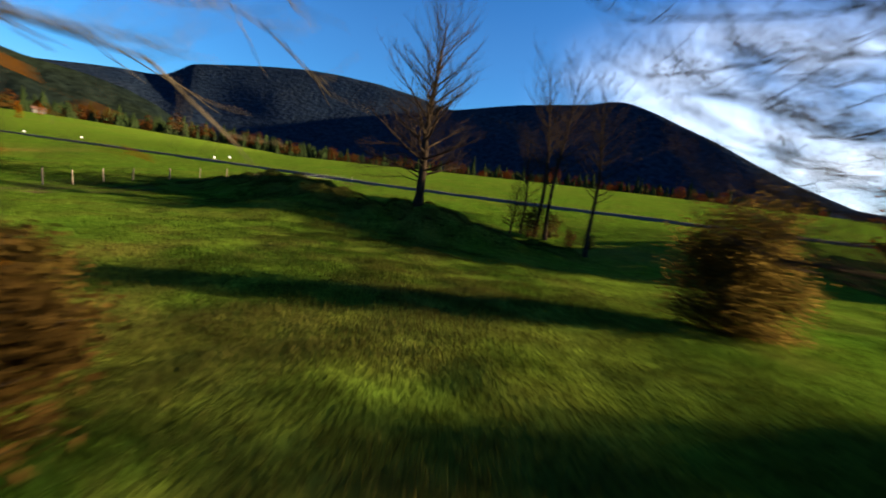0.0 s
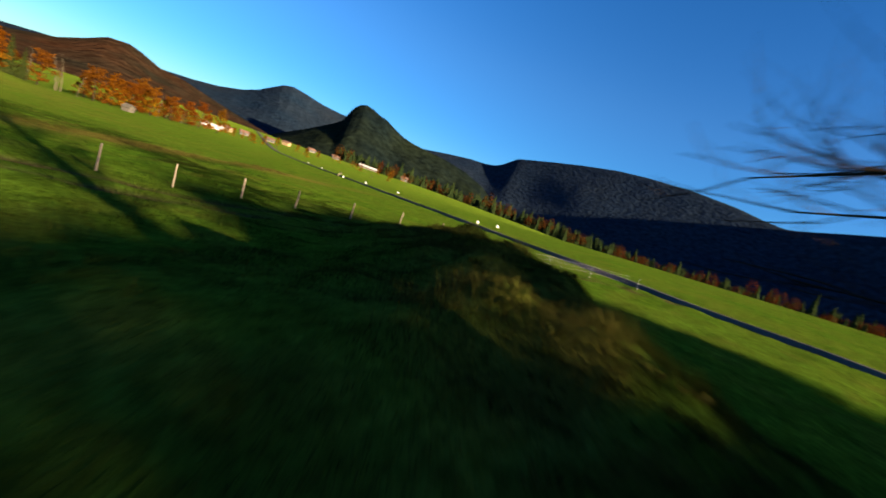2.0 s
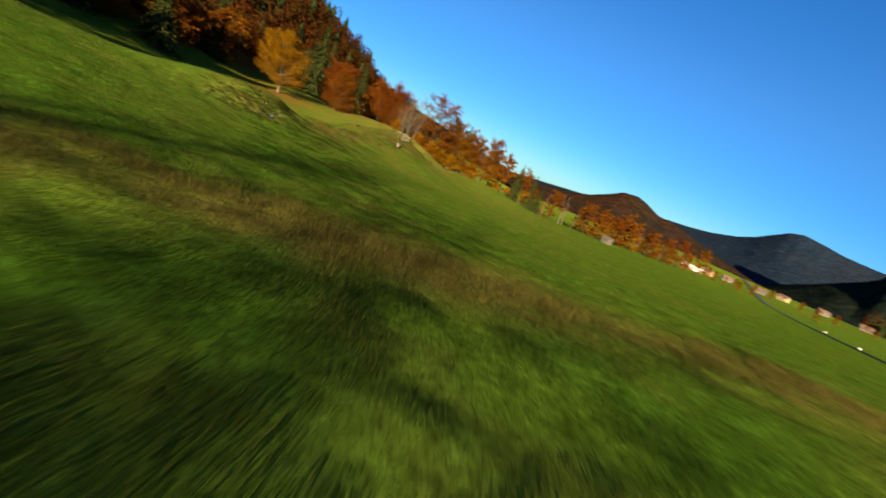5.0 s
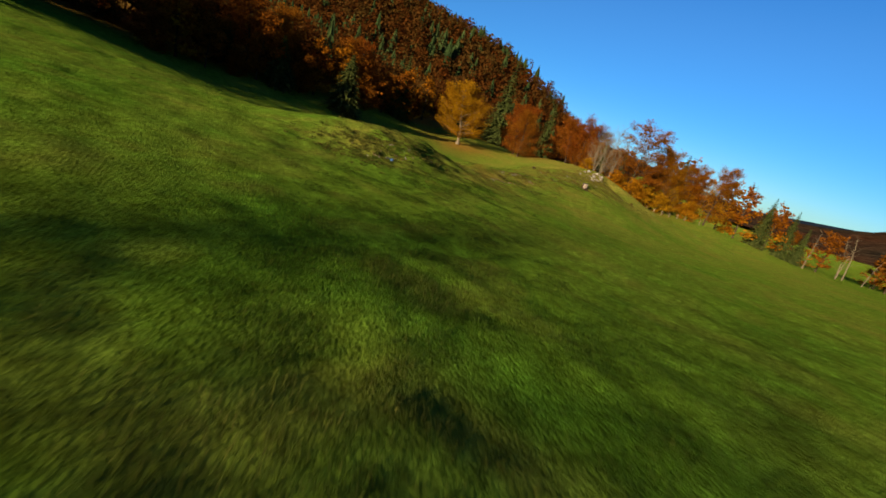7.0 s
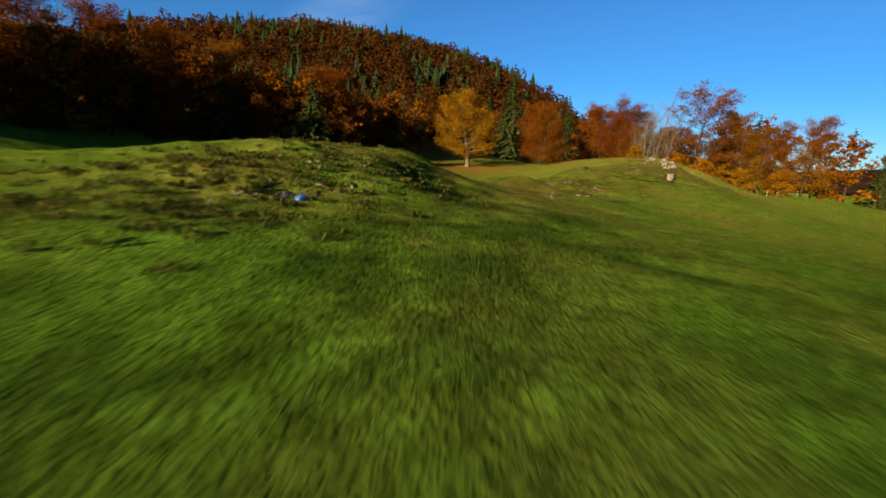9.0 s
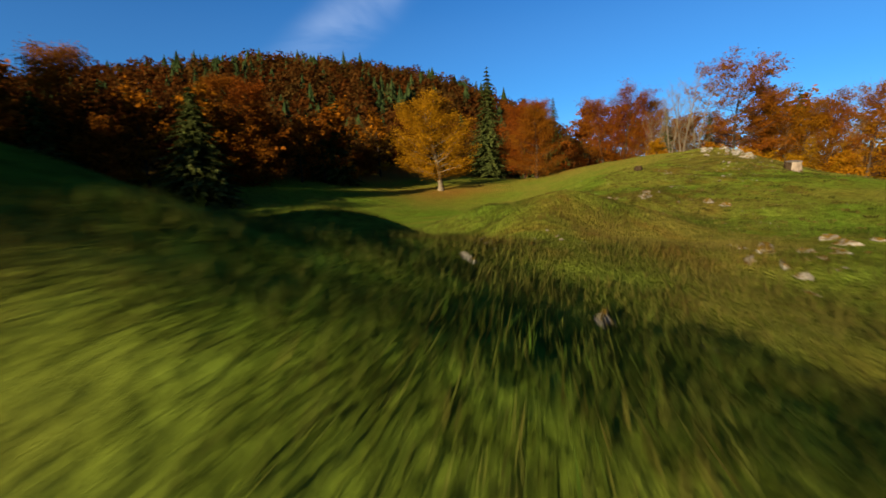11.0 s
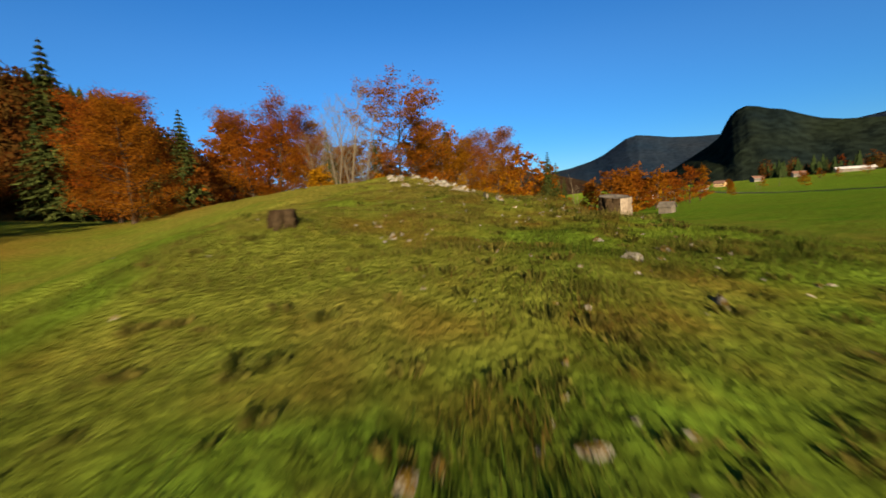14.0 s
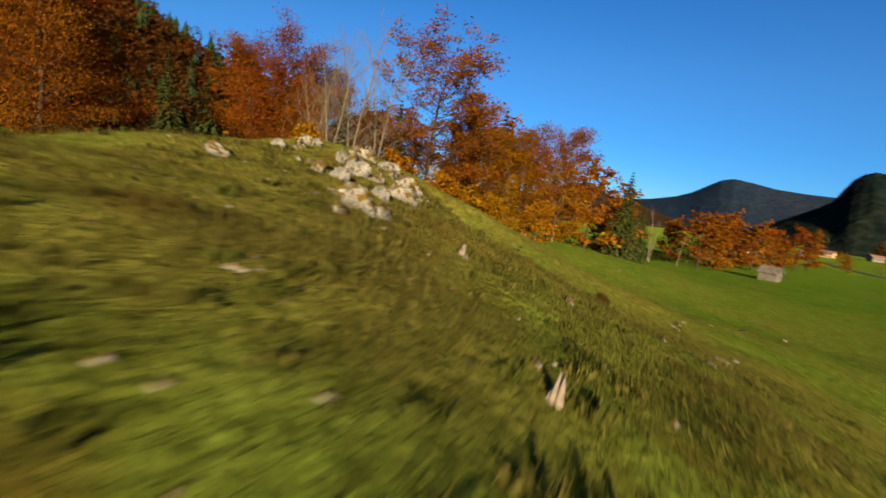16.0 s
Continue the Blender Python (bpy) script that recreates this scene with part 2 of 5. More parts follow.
M = dict(
    grass=layered(
        material("meadow", [(0.027, 0.077, 0.005), (0.051, 0.086, 0.007)], (0.15, 1.1), 0.95, 1.0, 13.0, 0.30, deep_relief=2.4),
        [("dry", (0.072, 0.060, 0.010), (0.112, 0.098, 0.019)), ("soil", (0.030, 0.018, 0.011), (0.075, 0.047, 0.030)), ("leafy", (0.085, 0.030, 0.008), (0.15, 0.062, 0.015)), ("rust", (0.058, 0.028, 0.006), (0.098, 0.048, 0.011))],
    ),
    blade=material("grass_blade", [(0.0105, 0.028, 0.003), (0.022, 0.035, 0.004), (0.060, 0.050, 0.011)], (0.3, 1.6), 0.8, 0, 1, 0.24, "dry", 0.3, 0.0, 0.45, 0.5),
    bark=material("bark", [(0.017, 0.012, 0.008), (0.040, 0.029, 0.019)], (1.5, 14.0), 0.95, 0.8, 22.0, 0.25),
    pale_bark=material("pale_bark", [(0.065, 0.052, 0.033), (0.11, 0.09, 0.06)], (1.5, 14.0), 0.95, 0.6, 22.0, 0.25),
    yellow_leaf=material("yellow_leaf", [(0.165, 0.070, 0.003), (0.215, 0.098, 0.005)], (0.4, 2.0), 0.7, 0, 1, 0.35, None, 0.50, each_by=0.22),
    orange_leaf=material("orange_leaf", [(0.100, 0.029, 0.002), (0.150, 0.054, 0.004)], (0.25, 2.0), 0.7, 0, 1, 0.4, None, 0.45, each_by=0.22),
    red_leaf=material("red_leaf", [(0.092, 0.024, 0.003), (0.140, 0.046, 0.005)], (0.25, 2.0), 0.7, 0, 1, 0.4, None, 0.45, each_by=0.22),
    brown_leaf=material("brown_leaf", [(0.056, 0.034, 0.008), (0.082, 0.048, 0.011)], (0.4, 2.0), 0.8, 0, 1, 0.32, None, 0.6, each_by=0.2),
    needle=material("needle", [(0.021, 0.030, 0.008), (0.047, 0.054, 0.013)], (0.5, 3.0), 0.8, 0, 1, 0.4, None, 0.12),
    rock=material("limestone", [(0.052, 0.048, 0.038), (0.21, 0.20, 0.17)], (2.2, 11.0), 0.9, 0.7, 14.0, 0.3),
    wood=material("weathered_wood", [(0.11, 0.088, 0.060), (0.20, 0.165, 0.115)], (2.0, 25.0), 0.9, 0.5, 40.0, 0.25),
    stump_bark=material("stump_bark", [(0.014, 0.009, 0.005), (0.038, 0.027, 0.015)], (2.5, 16.0), 0.95, 1.0, 18.0, 0.25),
    stump_wood=material("stump_wood", [(0.105, 0.083, 0.060), (0.165, 0.138, 0.105)], (2.0, 18.0), 0.9, 0.5, 30.0, 0.2),
    forest=material("mountain_forest", [(0.0032, 0.0058, 0.0062), (0.0080, 0.0110, 0.0060)], (0.006, 0.05), 1.0, 0.3, 0.05, 0.35, None),
    # forest of the north ridge, with the distance's blue haze put into its colour
    haze_blue_forest=material("haze_blue_forest", [(0.007, 0.013, 0.023), (0.012, 0.018, 0.026)], (0.004, 0.05), 1.0, 0.5, 0.05, 0.35, None),
    autumn_hill=material("autumn_hillside", [(0.012, 0.012, 0.008), (0.036, 0.013, 0.007)], (0.006, 0.05), 1.0, 0.6, 0.05, 0.35),
    # the air's haze is painted into this colour as a blue tint
    hazy=material("haze_tinted_mountain", [(0.008, 0.016, 0.028), (0.014, 0.019, 0.026)], (0.003, 0.04), 1.0, 0.5, 0.04, 0.25),
    asphalt=material("asphalt", [(0.060, 0.058, 0.054), (0.085, 0.083, 0.077)], (0.2, 6.0), 0.9, 0.2, 30.0, 0.15),
    plaster=material("house_plaster", [(0.10, 0.09, 0.072), (0.135, 0.12, 0.098)], (0.5, 4.0), 0.9, 0.1, 20.0, 0.08),
    ochre=material("ochre_plaster", [(0.26, 0.18, 0.09), (0.30, 0.21, 0.11)], (0.5, 4.0), 0.9, 0.1, 20.0, 0.08),
    roof=material("roof_tile", [(0.10, 0.058, 0.042), (0.15, 0.085, 0.062)], (0.5, 6.0), 0.85, 0.4, 12.0, 0.2),
    metal_roof=material("pale_sheet_roof", [(0.35, 0.33, 0.31), (0.42, 0.40, 0.38)], (0.5, 3.0), 0.6, 0.1, 10.0, 0.08),
    board=material("grey_boards", [(0.055, 0.048, 0.038), (0.10, 0.088, 0.07)], (1.0, 12.0), 0.9, 0.4, 25.0, 0.2),
    dark_glass=material("window_glass", [(0.02, 0.025, 0.03), (0.03, 0.035, 0.04)], (0.5, 3.0), 0.15, 0, 1, 0.1, gloss=0.5),
    white=material("white_plastic", [(0.50, 0.49, 0.47), (0.58, 0.57, 0.55)], (2.0, 9.0), 0.6, 0.1, 20.0, 0.06),
    blue_plastic=material("blue_plastic", [(0.02, 0.06, 0.15), (0.03, 0.08, 0.19)], (2.0, 9.0), 0.45, 0.3, 20.0, 0.1, gloss=0.4),
    tape=material("fence_tape", [(0.40, 0.38, 0.32), (0.50, 0.47, 0.40)], (2.0, 9.0), 0.7, 0, 20.0, 0.06),
)



def mossy(m, cover):
    """Moss and dry grass on the flat tops of a stone, in patches."""
    n, l = m.node_tree.nodes, m.node_tree.links
    bsdf = n["Principled BSDF"]
    out = bsdf.inputs["Base Color"].links[0].from_socket
    geo, split, patch, where, add, edge, over = (n.new("ShaderNodeNewGeometry"), n.new("ShaderNodeSeparateXYZ"), n.new("ShaderNodeTexNoise"), n.new("ShaderNodeTexCoord"), n.new("ShaderNodeMath"), n.new("ShaderNodeMapRange"), n.new("ShaderNodeMix"))
    patch.inputs["Scale"].default_value, patch.inputs["Detail"].default_value = 2.4, 6
    l.new(geo.outputs["Normal"], split.inputs["Vector"])
    l.new(where.outputs["Object"], patch.inputs["Vector"])
    add.operation = "MULTIPLY_ADD"
    add.inputs[1].default_value = 2.2
    l.new(patch.outputs["Fac"], add.inputs[0])
    l.new(split.outputs["Z"], add.inputs[2])
    edge.inputs["From Min"].default_value, edge.inputs["From Max"].default_value = 2.05 - cover, 2.25 - cover
    l.new(add.outputs["Value"], edge.inputs["Value"])
    over.data_type = "RGBA"
    over.inputs["B"].default_value = (0.075, 0.048, 0.008, 1)
    l.new(edge.outputs["Result"], over.inputs["Factor"])
    l.new(out, over.inputs["A"])
    l.new(over.outputs["Result"], bsdf.inputs["Base Color"])


mottled(M["grass"], 4.5, 0.5, 1.45)
# the fuzz of blade tips, which shines at a flat angle
turf = M["grass"].node_tree.nodes["Principled BSDF"]
turf.inputs["Sheen Weight"].default_value, turf.inputs["Sheen Roughness"].default_value = 0.13, 0.5
turf.inputs["Sheen Tint"].default_value = (0.26, 0.34, 0.03, 1)
layered(M["blade"], [("rust", (0.042, 0.020, 0.005), (0.070, 0.034, 0.009))])
mossy(M["rock"], 0.55)
mossy(M["stump_bark"], 0.15)

# ---- the lie of the land ----
def smooth(a):
    a = np.clip(a, 0.0, 1.0)
    return a * a * (3 - 2 * a)


def hashed(ix, iy, seed):
    n = (ix * 374761393 + iy * 668265263 + seed * 974711) & 0x7FFFFFFF
    n = ((n ^ (n >> 13)) * 1274126177) & 0x7FFFFFFF
    return ((n ^ (n >> 16)) & 0xFFFF) / 65535.0


def rough(x, y, size, seed=0):
    """Value noise between -1 and 1 whose bumps are about `size` metres across."""
    x, y = np.asarray(x, float) / size, np.asarray(y, float) / size
    ix, iy = np.floor(x).astype(np.int64), np.floor(y).astype(np.int64)
    fx, fy = smooth(x - ix), smooth(y - iy)
    a = hashed(ix, iy, seed) * (1 - fx) + hashed(ix + 1, iy, seed) * fx
    b = hashed(ix, iy + 1, seed) * (1 - fx) + hashed(ix + 1, iy + 1, seed) * fx
    return 2 * (a * (1 - fy) + b * fy) - 1


def along(x, y, line):
    """The distance to a polyline of (x, y, value) and the value at the nearest place; positive side: left of its course."""
    best, value, side = np.full(np.shape(x), 1e9), np.zeros(np.shape(x)), np.ones(np.shape(x))
    for (ax, ay, av), (bx, by, bv) in zip(line, line[1:]):
        dx, dy = bx - ax, by - ay
        s = np.clip(((x - ax) * dx + (y - ay) * dy) / (dx * dx + dy * dy), 0, 1)
        d = np.hypot(x - ax - s * dx, y - ay - s * dy)
        near = d < best
        best, value = np.where(near, d, best), np.where(near, av + s * (bv - av), value)
        side = np.where(near, np.sign(dx * (y - ay) - dy * (x - ax)), side)
    return best, value, side


KNOLL = [(-96, 10, 0.3), (-108, 10.5, 1.2), (-120, 12.5, 3.1), (-131, 11.5, 4.4), (-140, 11.0, 5.9), (-150, 4, 5.3), (-160, -3, 4.6), (-178, -12, 4.0)]
BANK = [(20, 34, 0.2), (11, 31.5, 0.7), (5, 29.6, 1.5), (-0.8, 28.9, 1.85), (-5, 30.3, 1.75), (-8.7, 33.8, 1.8), (-13, 38.2, 2.2), (-17.6, 41.8, 1.75), (-20.3, 44.6, 0.9), (-22.0, 47.0, 0.2)]
# Added for shade: rise at (-89.3, 9.4), dips at (-106.6, 12.6), (-126.3, 16.9).
MOUNDS = [(-9.6, 27.4, 0.9, 2.7), (-96.6, 9.2, -0.45, 1.2), (-94.6, 8.6, 0.55, 1.1), (-94.6, 6.6, 0.40, 1.3), (-94.6, 4.4, 0.25, 1.5), (-118.8, 7.9, 0.7, 1.9), (-122.5, 13.9, 0.34, 1.45), (-121.5, 16.7, -0.50, 1.0), (-101.2, 10.1, 0.50, 1.0), (-101.2, 8.3, 0.60, 1.1), (-101.3, 6.8, 0.35, 1.1), (-100.9, 12.0, 0.65, 1.15), (-99.8, 10.3, 0.55, 1.0), (-98.3, 10.5, 0.40, 1.1), (-96.8, 10.7, 0.25, 1.1), (-138.5, 18.5, -1.2, 3.0), (-146, 32, 0.9, 5), (-122.8, 17.2, -0.04, 2.2), (-129.5, 18.4, -0.28, 2.2), (-106.6, 12.6, -0.14, 1.6), (-126.3, 16.9, -0.3, 0.7), (-84, 7.2, 2.0, 5.3), (-79, 14, 0.6, 2.5), (-95, 11.0, 0.48, 3.2), (-101.5, 13, -0.30, 3.5), (-118, -14, -2.4, 13), (-92, -14, -2.6, 13), (-134, -16, -1.2, 9), (-107.5, 10.3, 0.40, 1.2), (-109.2, 10.5, 0.22, 0.7), (-99, 16, 0.5, 2.2), (-82, -31, -1.6, 11), (-140, -36, -1.6, 11), (-105, -32, -0.8, 10), (-138.5, 6.5, -0.45, 2.2), (-140, 14.6, -1.3, 1.3), (-84, 23, 0.45, 6), (-184, 27, 4.0, 15), (-89.3, 9.4, 1.0, 1.7), (-124.5, 3, 0.6, 3.5)]
TRACK = [(-27.0, 10, 0), (-24.3, 29, 0), (-24.1, 36, 0), (-23.5, 40.5, 0), (-22.2, 46, 0), (-19.5, 53, 0), (-14.5, 61, 0), (-6, 67, 0)]


def hillside(x, y):
    """Metres inside the foot of the wooded hill, a long dome that runs away to the west."""
    u, v = (x + 291) * 0.8916 - (y + 160) * 0.4529, (x + 291) * 0.4529 + (y + 160) * 0.8916
    return 119 - np.hypot(u / 2.22, v)


def land(x, y, fine=True):
    x, y = np.asarray(x, float), np.asarray(y, float)
    z = 1.5 + 0.054 * 330 * np.tanh((x + 28) / 330) + 0.052 * 200 * np.tanh((y - 40) / 200)
    d = np.maximum(0, 38 - y)
    z = z + (0.13 + 0.06 * smooth((-40 - x) / 120)) * d * d / (d + 25) * smooth((260 + y) / 60)
    far_knoll, high, side = along(x, y, KNOLL)
    z = z + high * np.exp(-0.5 * (far_knoll / np.where(side < 0, 10.0, 9.0)) ** 2)
    far, high, side = along(x, y, BANK)
    bank = np.exp(-0.5 * (far / np.where(side > 0, 2.7, 2.4)) ** 2)
    z = z + high * bank
    z = z - 1.8 * np.exp(-0.5 * (((x - 11) / 9) ** 2 + ((y - 33) / 10) ** 2))
    for mx, my, mz, mr in MOUNDS:
        z = z + mz * np.exp(-0.5 * ((x - mx) ** 2 + (y - my) ** 2) / mr**2)
    z = z + 42.8 * smooth(hillside(x, y) / 113)
    z = z + 11 * smooth((y - 180) / 220) * smooth((-x - 120) / 220)
    if fine:
        z = z + bank * np.minimum(high, 1.5) * (0.34 * rough(x, y, 1.7, 5) + 0.20 * rough(x, y, 0.9, 6))
        ledge = np.exp(-0.5 * (((x + 82) / 8) ** 2 + ((y - 13) / 4) ** 2)) + 0.3 * np.exp(-0.5 * (far_knoll / 5) ** 2) * smooth((-100 - x) / 10)
        z = z + ledge * (0.34 * rough(x, y, 1.9, 7) + 0.20 * rough(x, y, 0.95, 8))
        near = np.exp(-(np.maximum(0, np.hypot(x + 70, (y - 25) * 1.6) - 90) / 120) ** 2)
        z = z + near * (1 - 0.7 * np.exp(-((x + 71.5) ** 2 + (y - 27) ** 2) / 32)) * (0.05 * rough(x, y, 9, 1) + 0.035 * rough(x, y, 3.1, 2) + 0.06 * rough(x, y, 1.2, 3) + 0.04 * rough(x, y, 0.75, 4))
    return z


# ---- helpers for meshes ----
def mesh_from(name, verts, faces, mats, smooth_faces=False, indices=None):
    me = bpy.data.meshes.new(name)
    me.from_pydata([tuple(v) for v in verts], [], faces)
    for m in mats if isinstance(mats, (list, tuple)) else [mats]:
        me.materials.append(m)
    if smooth_faces:
        me.polygons.foreach_set("use_smooth", [True] * len(me.polygons))
    if indices is not None:
        me.polygons.foreach_set("material_index", indices)
    me.update()
    return me


def thing(name, label, category, at=(0, 0, 0), turn=0.0, group="", kind=""):
    """An Empty at a thing's base, which parents its parts."""
    ob = new(name)
    ob.empty_display_size = 0.2
    ob.matrix_basis = pose(*at, 0, 0, turn)
    return tagged(ob, label, category, group, kind)


def part(name, me, parent, label=""):
    """One mesh under a thing or under a part; the mesh is given in the thing's own axes."""
    ob = new(name, me)
    ob.parent = parent
    return tagged(ob, label) if label else ob


def part_bm(name, bm, mat, parent, label=""):
    me = bpy.data.meshes.new(name)
    bm.to_mesh(me)
    bm.free()
    me.materials.append(mat)
    return part(name, me, parent, label)


def ground_z(x, y):
    return float(land(x, y))


class Tubes:
    """Collects tapered tubes into one mesh."""

    def __init__(self, sides=6):
        self.v, self.f, self.sides = [], [], sides

    def add(self, points, radii, sides=None):
        k = sides or self.sides
        start = len(self.v)
        for i, (p, r) in enumerate(zip(points, radii)):
            ahead = (points[min(i + 1, len(points) - 1)] - points[max(i - 1, 0)]).normalized()
            side = ahead.cross(Vector((0.3, 0.2, 1.0) if abs(ahead.z) < 0.9 else (1, 0, 0))).normalized()
            up = side.cross(ahead)
            for j in range(k):
                a = 2 * math.pi * j / k
                self.v.append(p + side * (r * math.cos(a)) + up * (r * math.sin(a)))
        for i in range(len(points) - 1):
            for j in range(k):
                a, b = start + i * k + j, start + i * k + (j + 1) % k
                self.f.append((a, b, b + k, a + k))
        self.f.append(tuple(start + (len(points) - 1) * k + j for j in range(k)))

    def mesh(self, name, mat):
        return mesh_from(name, self.v, self.f, mat, True)


def crooked(rng, start, way, length, steps, wander, lift=0.0):
    """A wandering line of points."""
    p, d, pts = Vector(start), Vector(way).normalized(), [Vector(start)]
    for _ in range(steps):
        d = (d + Vector((rng.uniform(-1, 1), rng.uniform(-1, 1), rng.uniform(-0.6, 0.6) + lift)) * wander).normalized()
        p = p + d * (length / steps)
        pts.append(p.copy())
    return pts


def leaf_cloud(rng, spots, per_spot, spread, size, flat=0.5):
    """Small four-cornered leaves and leaf sprays scattered round the given spots."""
    v, f = [], []
    for s in spots:
        for _ in range(per_spot):
            c = s + Vector((rng.gauss(0, spread), rng.gauss(0, spread), rng.gauss(0, spread * 0.6)))
            a = Vector((rng.uniform(-1, 1), rng.uniform(-1, 1), rng.uniform(-flat, flat))).normalized()
            b = a.cross(Vector((rng.uniform(-1, 1), rng.uniform(-1, 1), rng.uniform(-1, 1)))).normalized()
            w = size * rng.uniform(0.5, 1.3)
            i = len(v)
            v += [c - a * w, c + b * w * 0.55, c + a * w, c - b * w * 0.55]
            f.append((i, i + 1, i + 2, i + 3))
    return v, f


def grow(seed, height, trunk_r, crown_from=0.3, spread=0.35, limbs=14, twigs=4, lean=(0, 0), fork=1, rise=0.55, fine=3, top=0.4, thin=0.006):
    """Trunk, limbs, branches and twigs of a broadleaved tree. top: how long the uppermost limbs are beside the lowest. Returns the trunk's and the branches' tubes and the twig ends."""
    rng = random.Random(seed)
    trunk, branch, ends = Tubes(9), Tubes(5), []
    for k in range(fork):
        a = rng.uniform(0, 6.28)
        way = Vector((lean[0] + 0.2 * math.cos(a) * (k > 0), lean[1] + 0.2 * math.sin(a) * (k > 0), 1))
        h = height * (1 - 0.12 * k)
        steps = 12
        pts = crooked(rng, (0.5 * trunk_r * k, 0, -0.25), way, h, steps, 0.07, 0.035)
        radii = [trunk_r * (1.5 if i == 0 else 1.0) * (1 - 0.95 * i / steps) ** 0.9 + 0.008 for i in range(steps + 1)]
        trunk.add(pts, radii)
        for j in range(limbs):
            g = (j + rng.random()) / limbs
            u = crown_from + (1 - crown_from) * g * 0.97
            i = min(int(u * steps), steps - 1)
            base = pts[i].lerp(pts[i + 1], u * steps - i)
            a = j * 2.4 + rng.uniform(-0.5, 0.5)
            r0 = min(radii[i] * rng.uniform(0.3, 0.5), 0.27 * trunk_r)
            length = height * spread * (0.85 + 0.3 * min(1, 4 * g) - (1.15 - top) * g) * rng.uniform(0.8, 1.2)
            limb = crooked(rng, base, (math.cos(a), math.sin(a), rise * rng.uniform(0.5, 1.4) * (0.3 + 1.0 * g)), length, 7, 0.15, 0.18)
            branch.add(limb, [max(thin * 1.6, r0 * (1 - 0.92 * q / 7)) for q in range(8)])
            for w in range(twigs):
                q = min(7, 1 + int(6.5 * (w + rng.random()) / twigs))
                d = (limb[q] - limb[q - 1]).normalized()
                turn = d.cross(Vector((0, 0, 1))).normalized() * (1 if w % 2 else -1)
                t = crooked(rng, limb[q], d + turn * rng.uniform(0.3, 1.0) + Vector((0, 0, rng.uniform(-0.1, 0.6))), length * rng.uniform(0.25, 0.5) * (1.2 - 0.09 * q), 4, 0.18, 0.2)
                r1 = max(thin * 1.3, r0 * 0.40 * (1.1 - 0.1 * q))
                branch.add(t, [max(thin * 0.8, r1 * (1 - 0.85 * e / 4)) for e in range(5)], 4 if fine else 3)
                ends += [t[1], t[2], t[3], t[4]] if not fine else [t[4]]
                for e in range(fine):
                    g2 = 1 + e % 4
                    d2 = (t[g2] - t[g2 - 1]).normalized()
                    s = crooked(rng, t[g2], d2 * 0.9 + Vector((rng.uniform(-1, 1), rng.uniform(-1, 1), rng.uniform(-0.2, 0.9))), length * rng.uniform(0.10, 0.24), 2, 0.25, 0.2)
                    branch.add(s, [max(thin * 0.8, r1 * 0.4), thin * 0.7, thin * 0.4], 3)
                    ends.append(s[-1])
            ends += [limb[5], limb[6], limb[7]]
        ends += [pts[-1], pts[-2]]
    return rng, trunk, branch, ends


def broadleaf(name, label, category, leaf, seed, height, trunk_r=0.22, crown_from=0.18, spread=0.36, limbs=16, per_spot=9, size=0.24, cloud=0.45, bark="bark", at=None, keep=1.0, fine=None, mixed=None, **more):
    rng, trunk, branch, ends = grow(seed, height, trunk_r, crown_from, spread, limbs, fine=fine if fine is not None else (0 if leaf else 5), **more)
    ob = thing(name, label, category, at or (0, 0, 0))
    part("trunk", trunk.mesh("trunk", M[bark]), ob)
    part("branchwork", branch.mesh("branchwork", M[bark]), ob)
    if leaf:
        ends = [e for e in ends if rng.random() < keep]
        v, f = leaf_cloud(rng, ends, per_spot, cloud, size)
        me = mesh_from("crown", v, f, [M[leaf], M[mixed]] if mixed else M[leaf])
        if mixed:
            me.polygons.foreach_set("material_index", [1 if v[4 * i].z < height * (0.42 + 0.25 * math.sin(v[4 * i].x * 1.1 + v[4 * i].y)) else 0 for i in range(len(f))])
        part("crown", me, ob)
    return ob


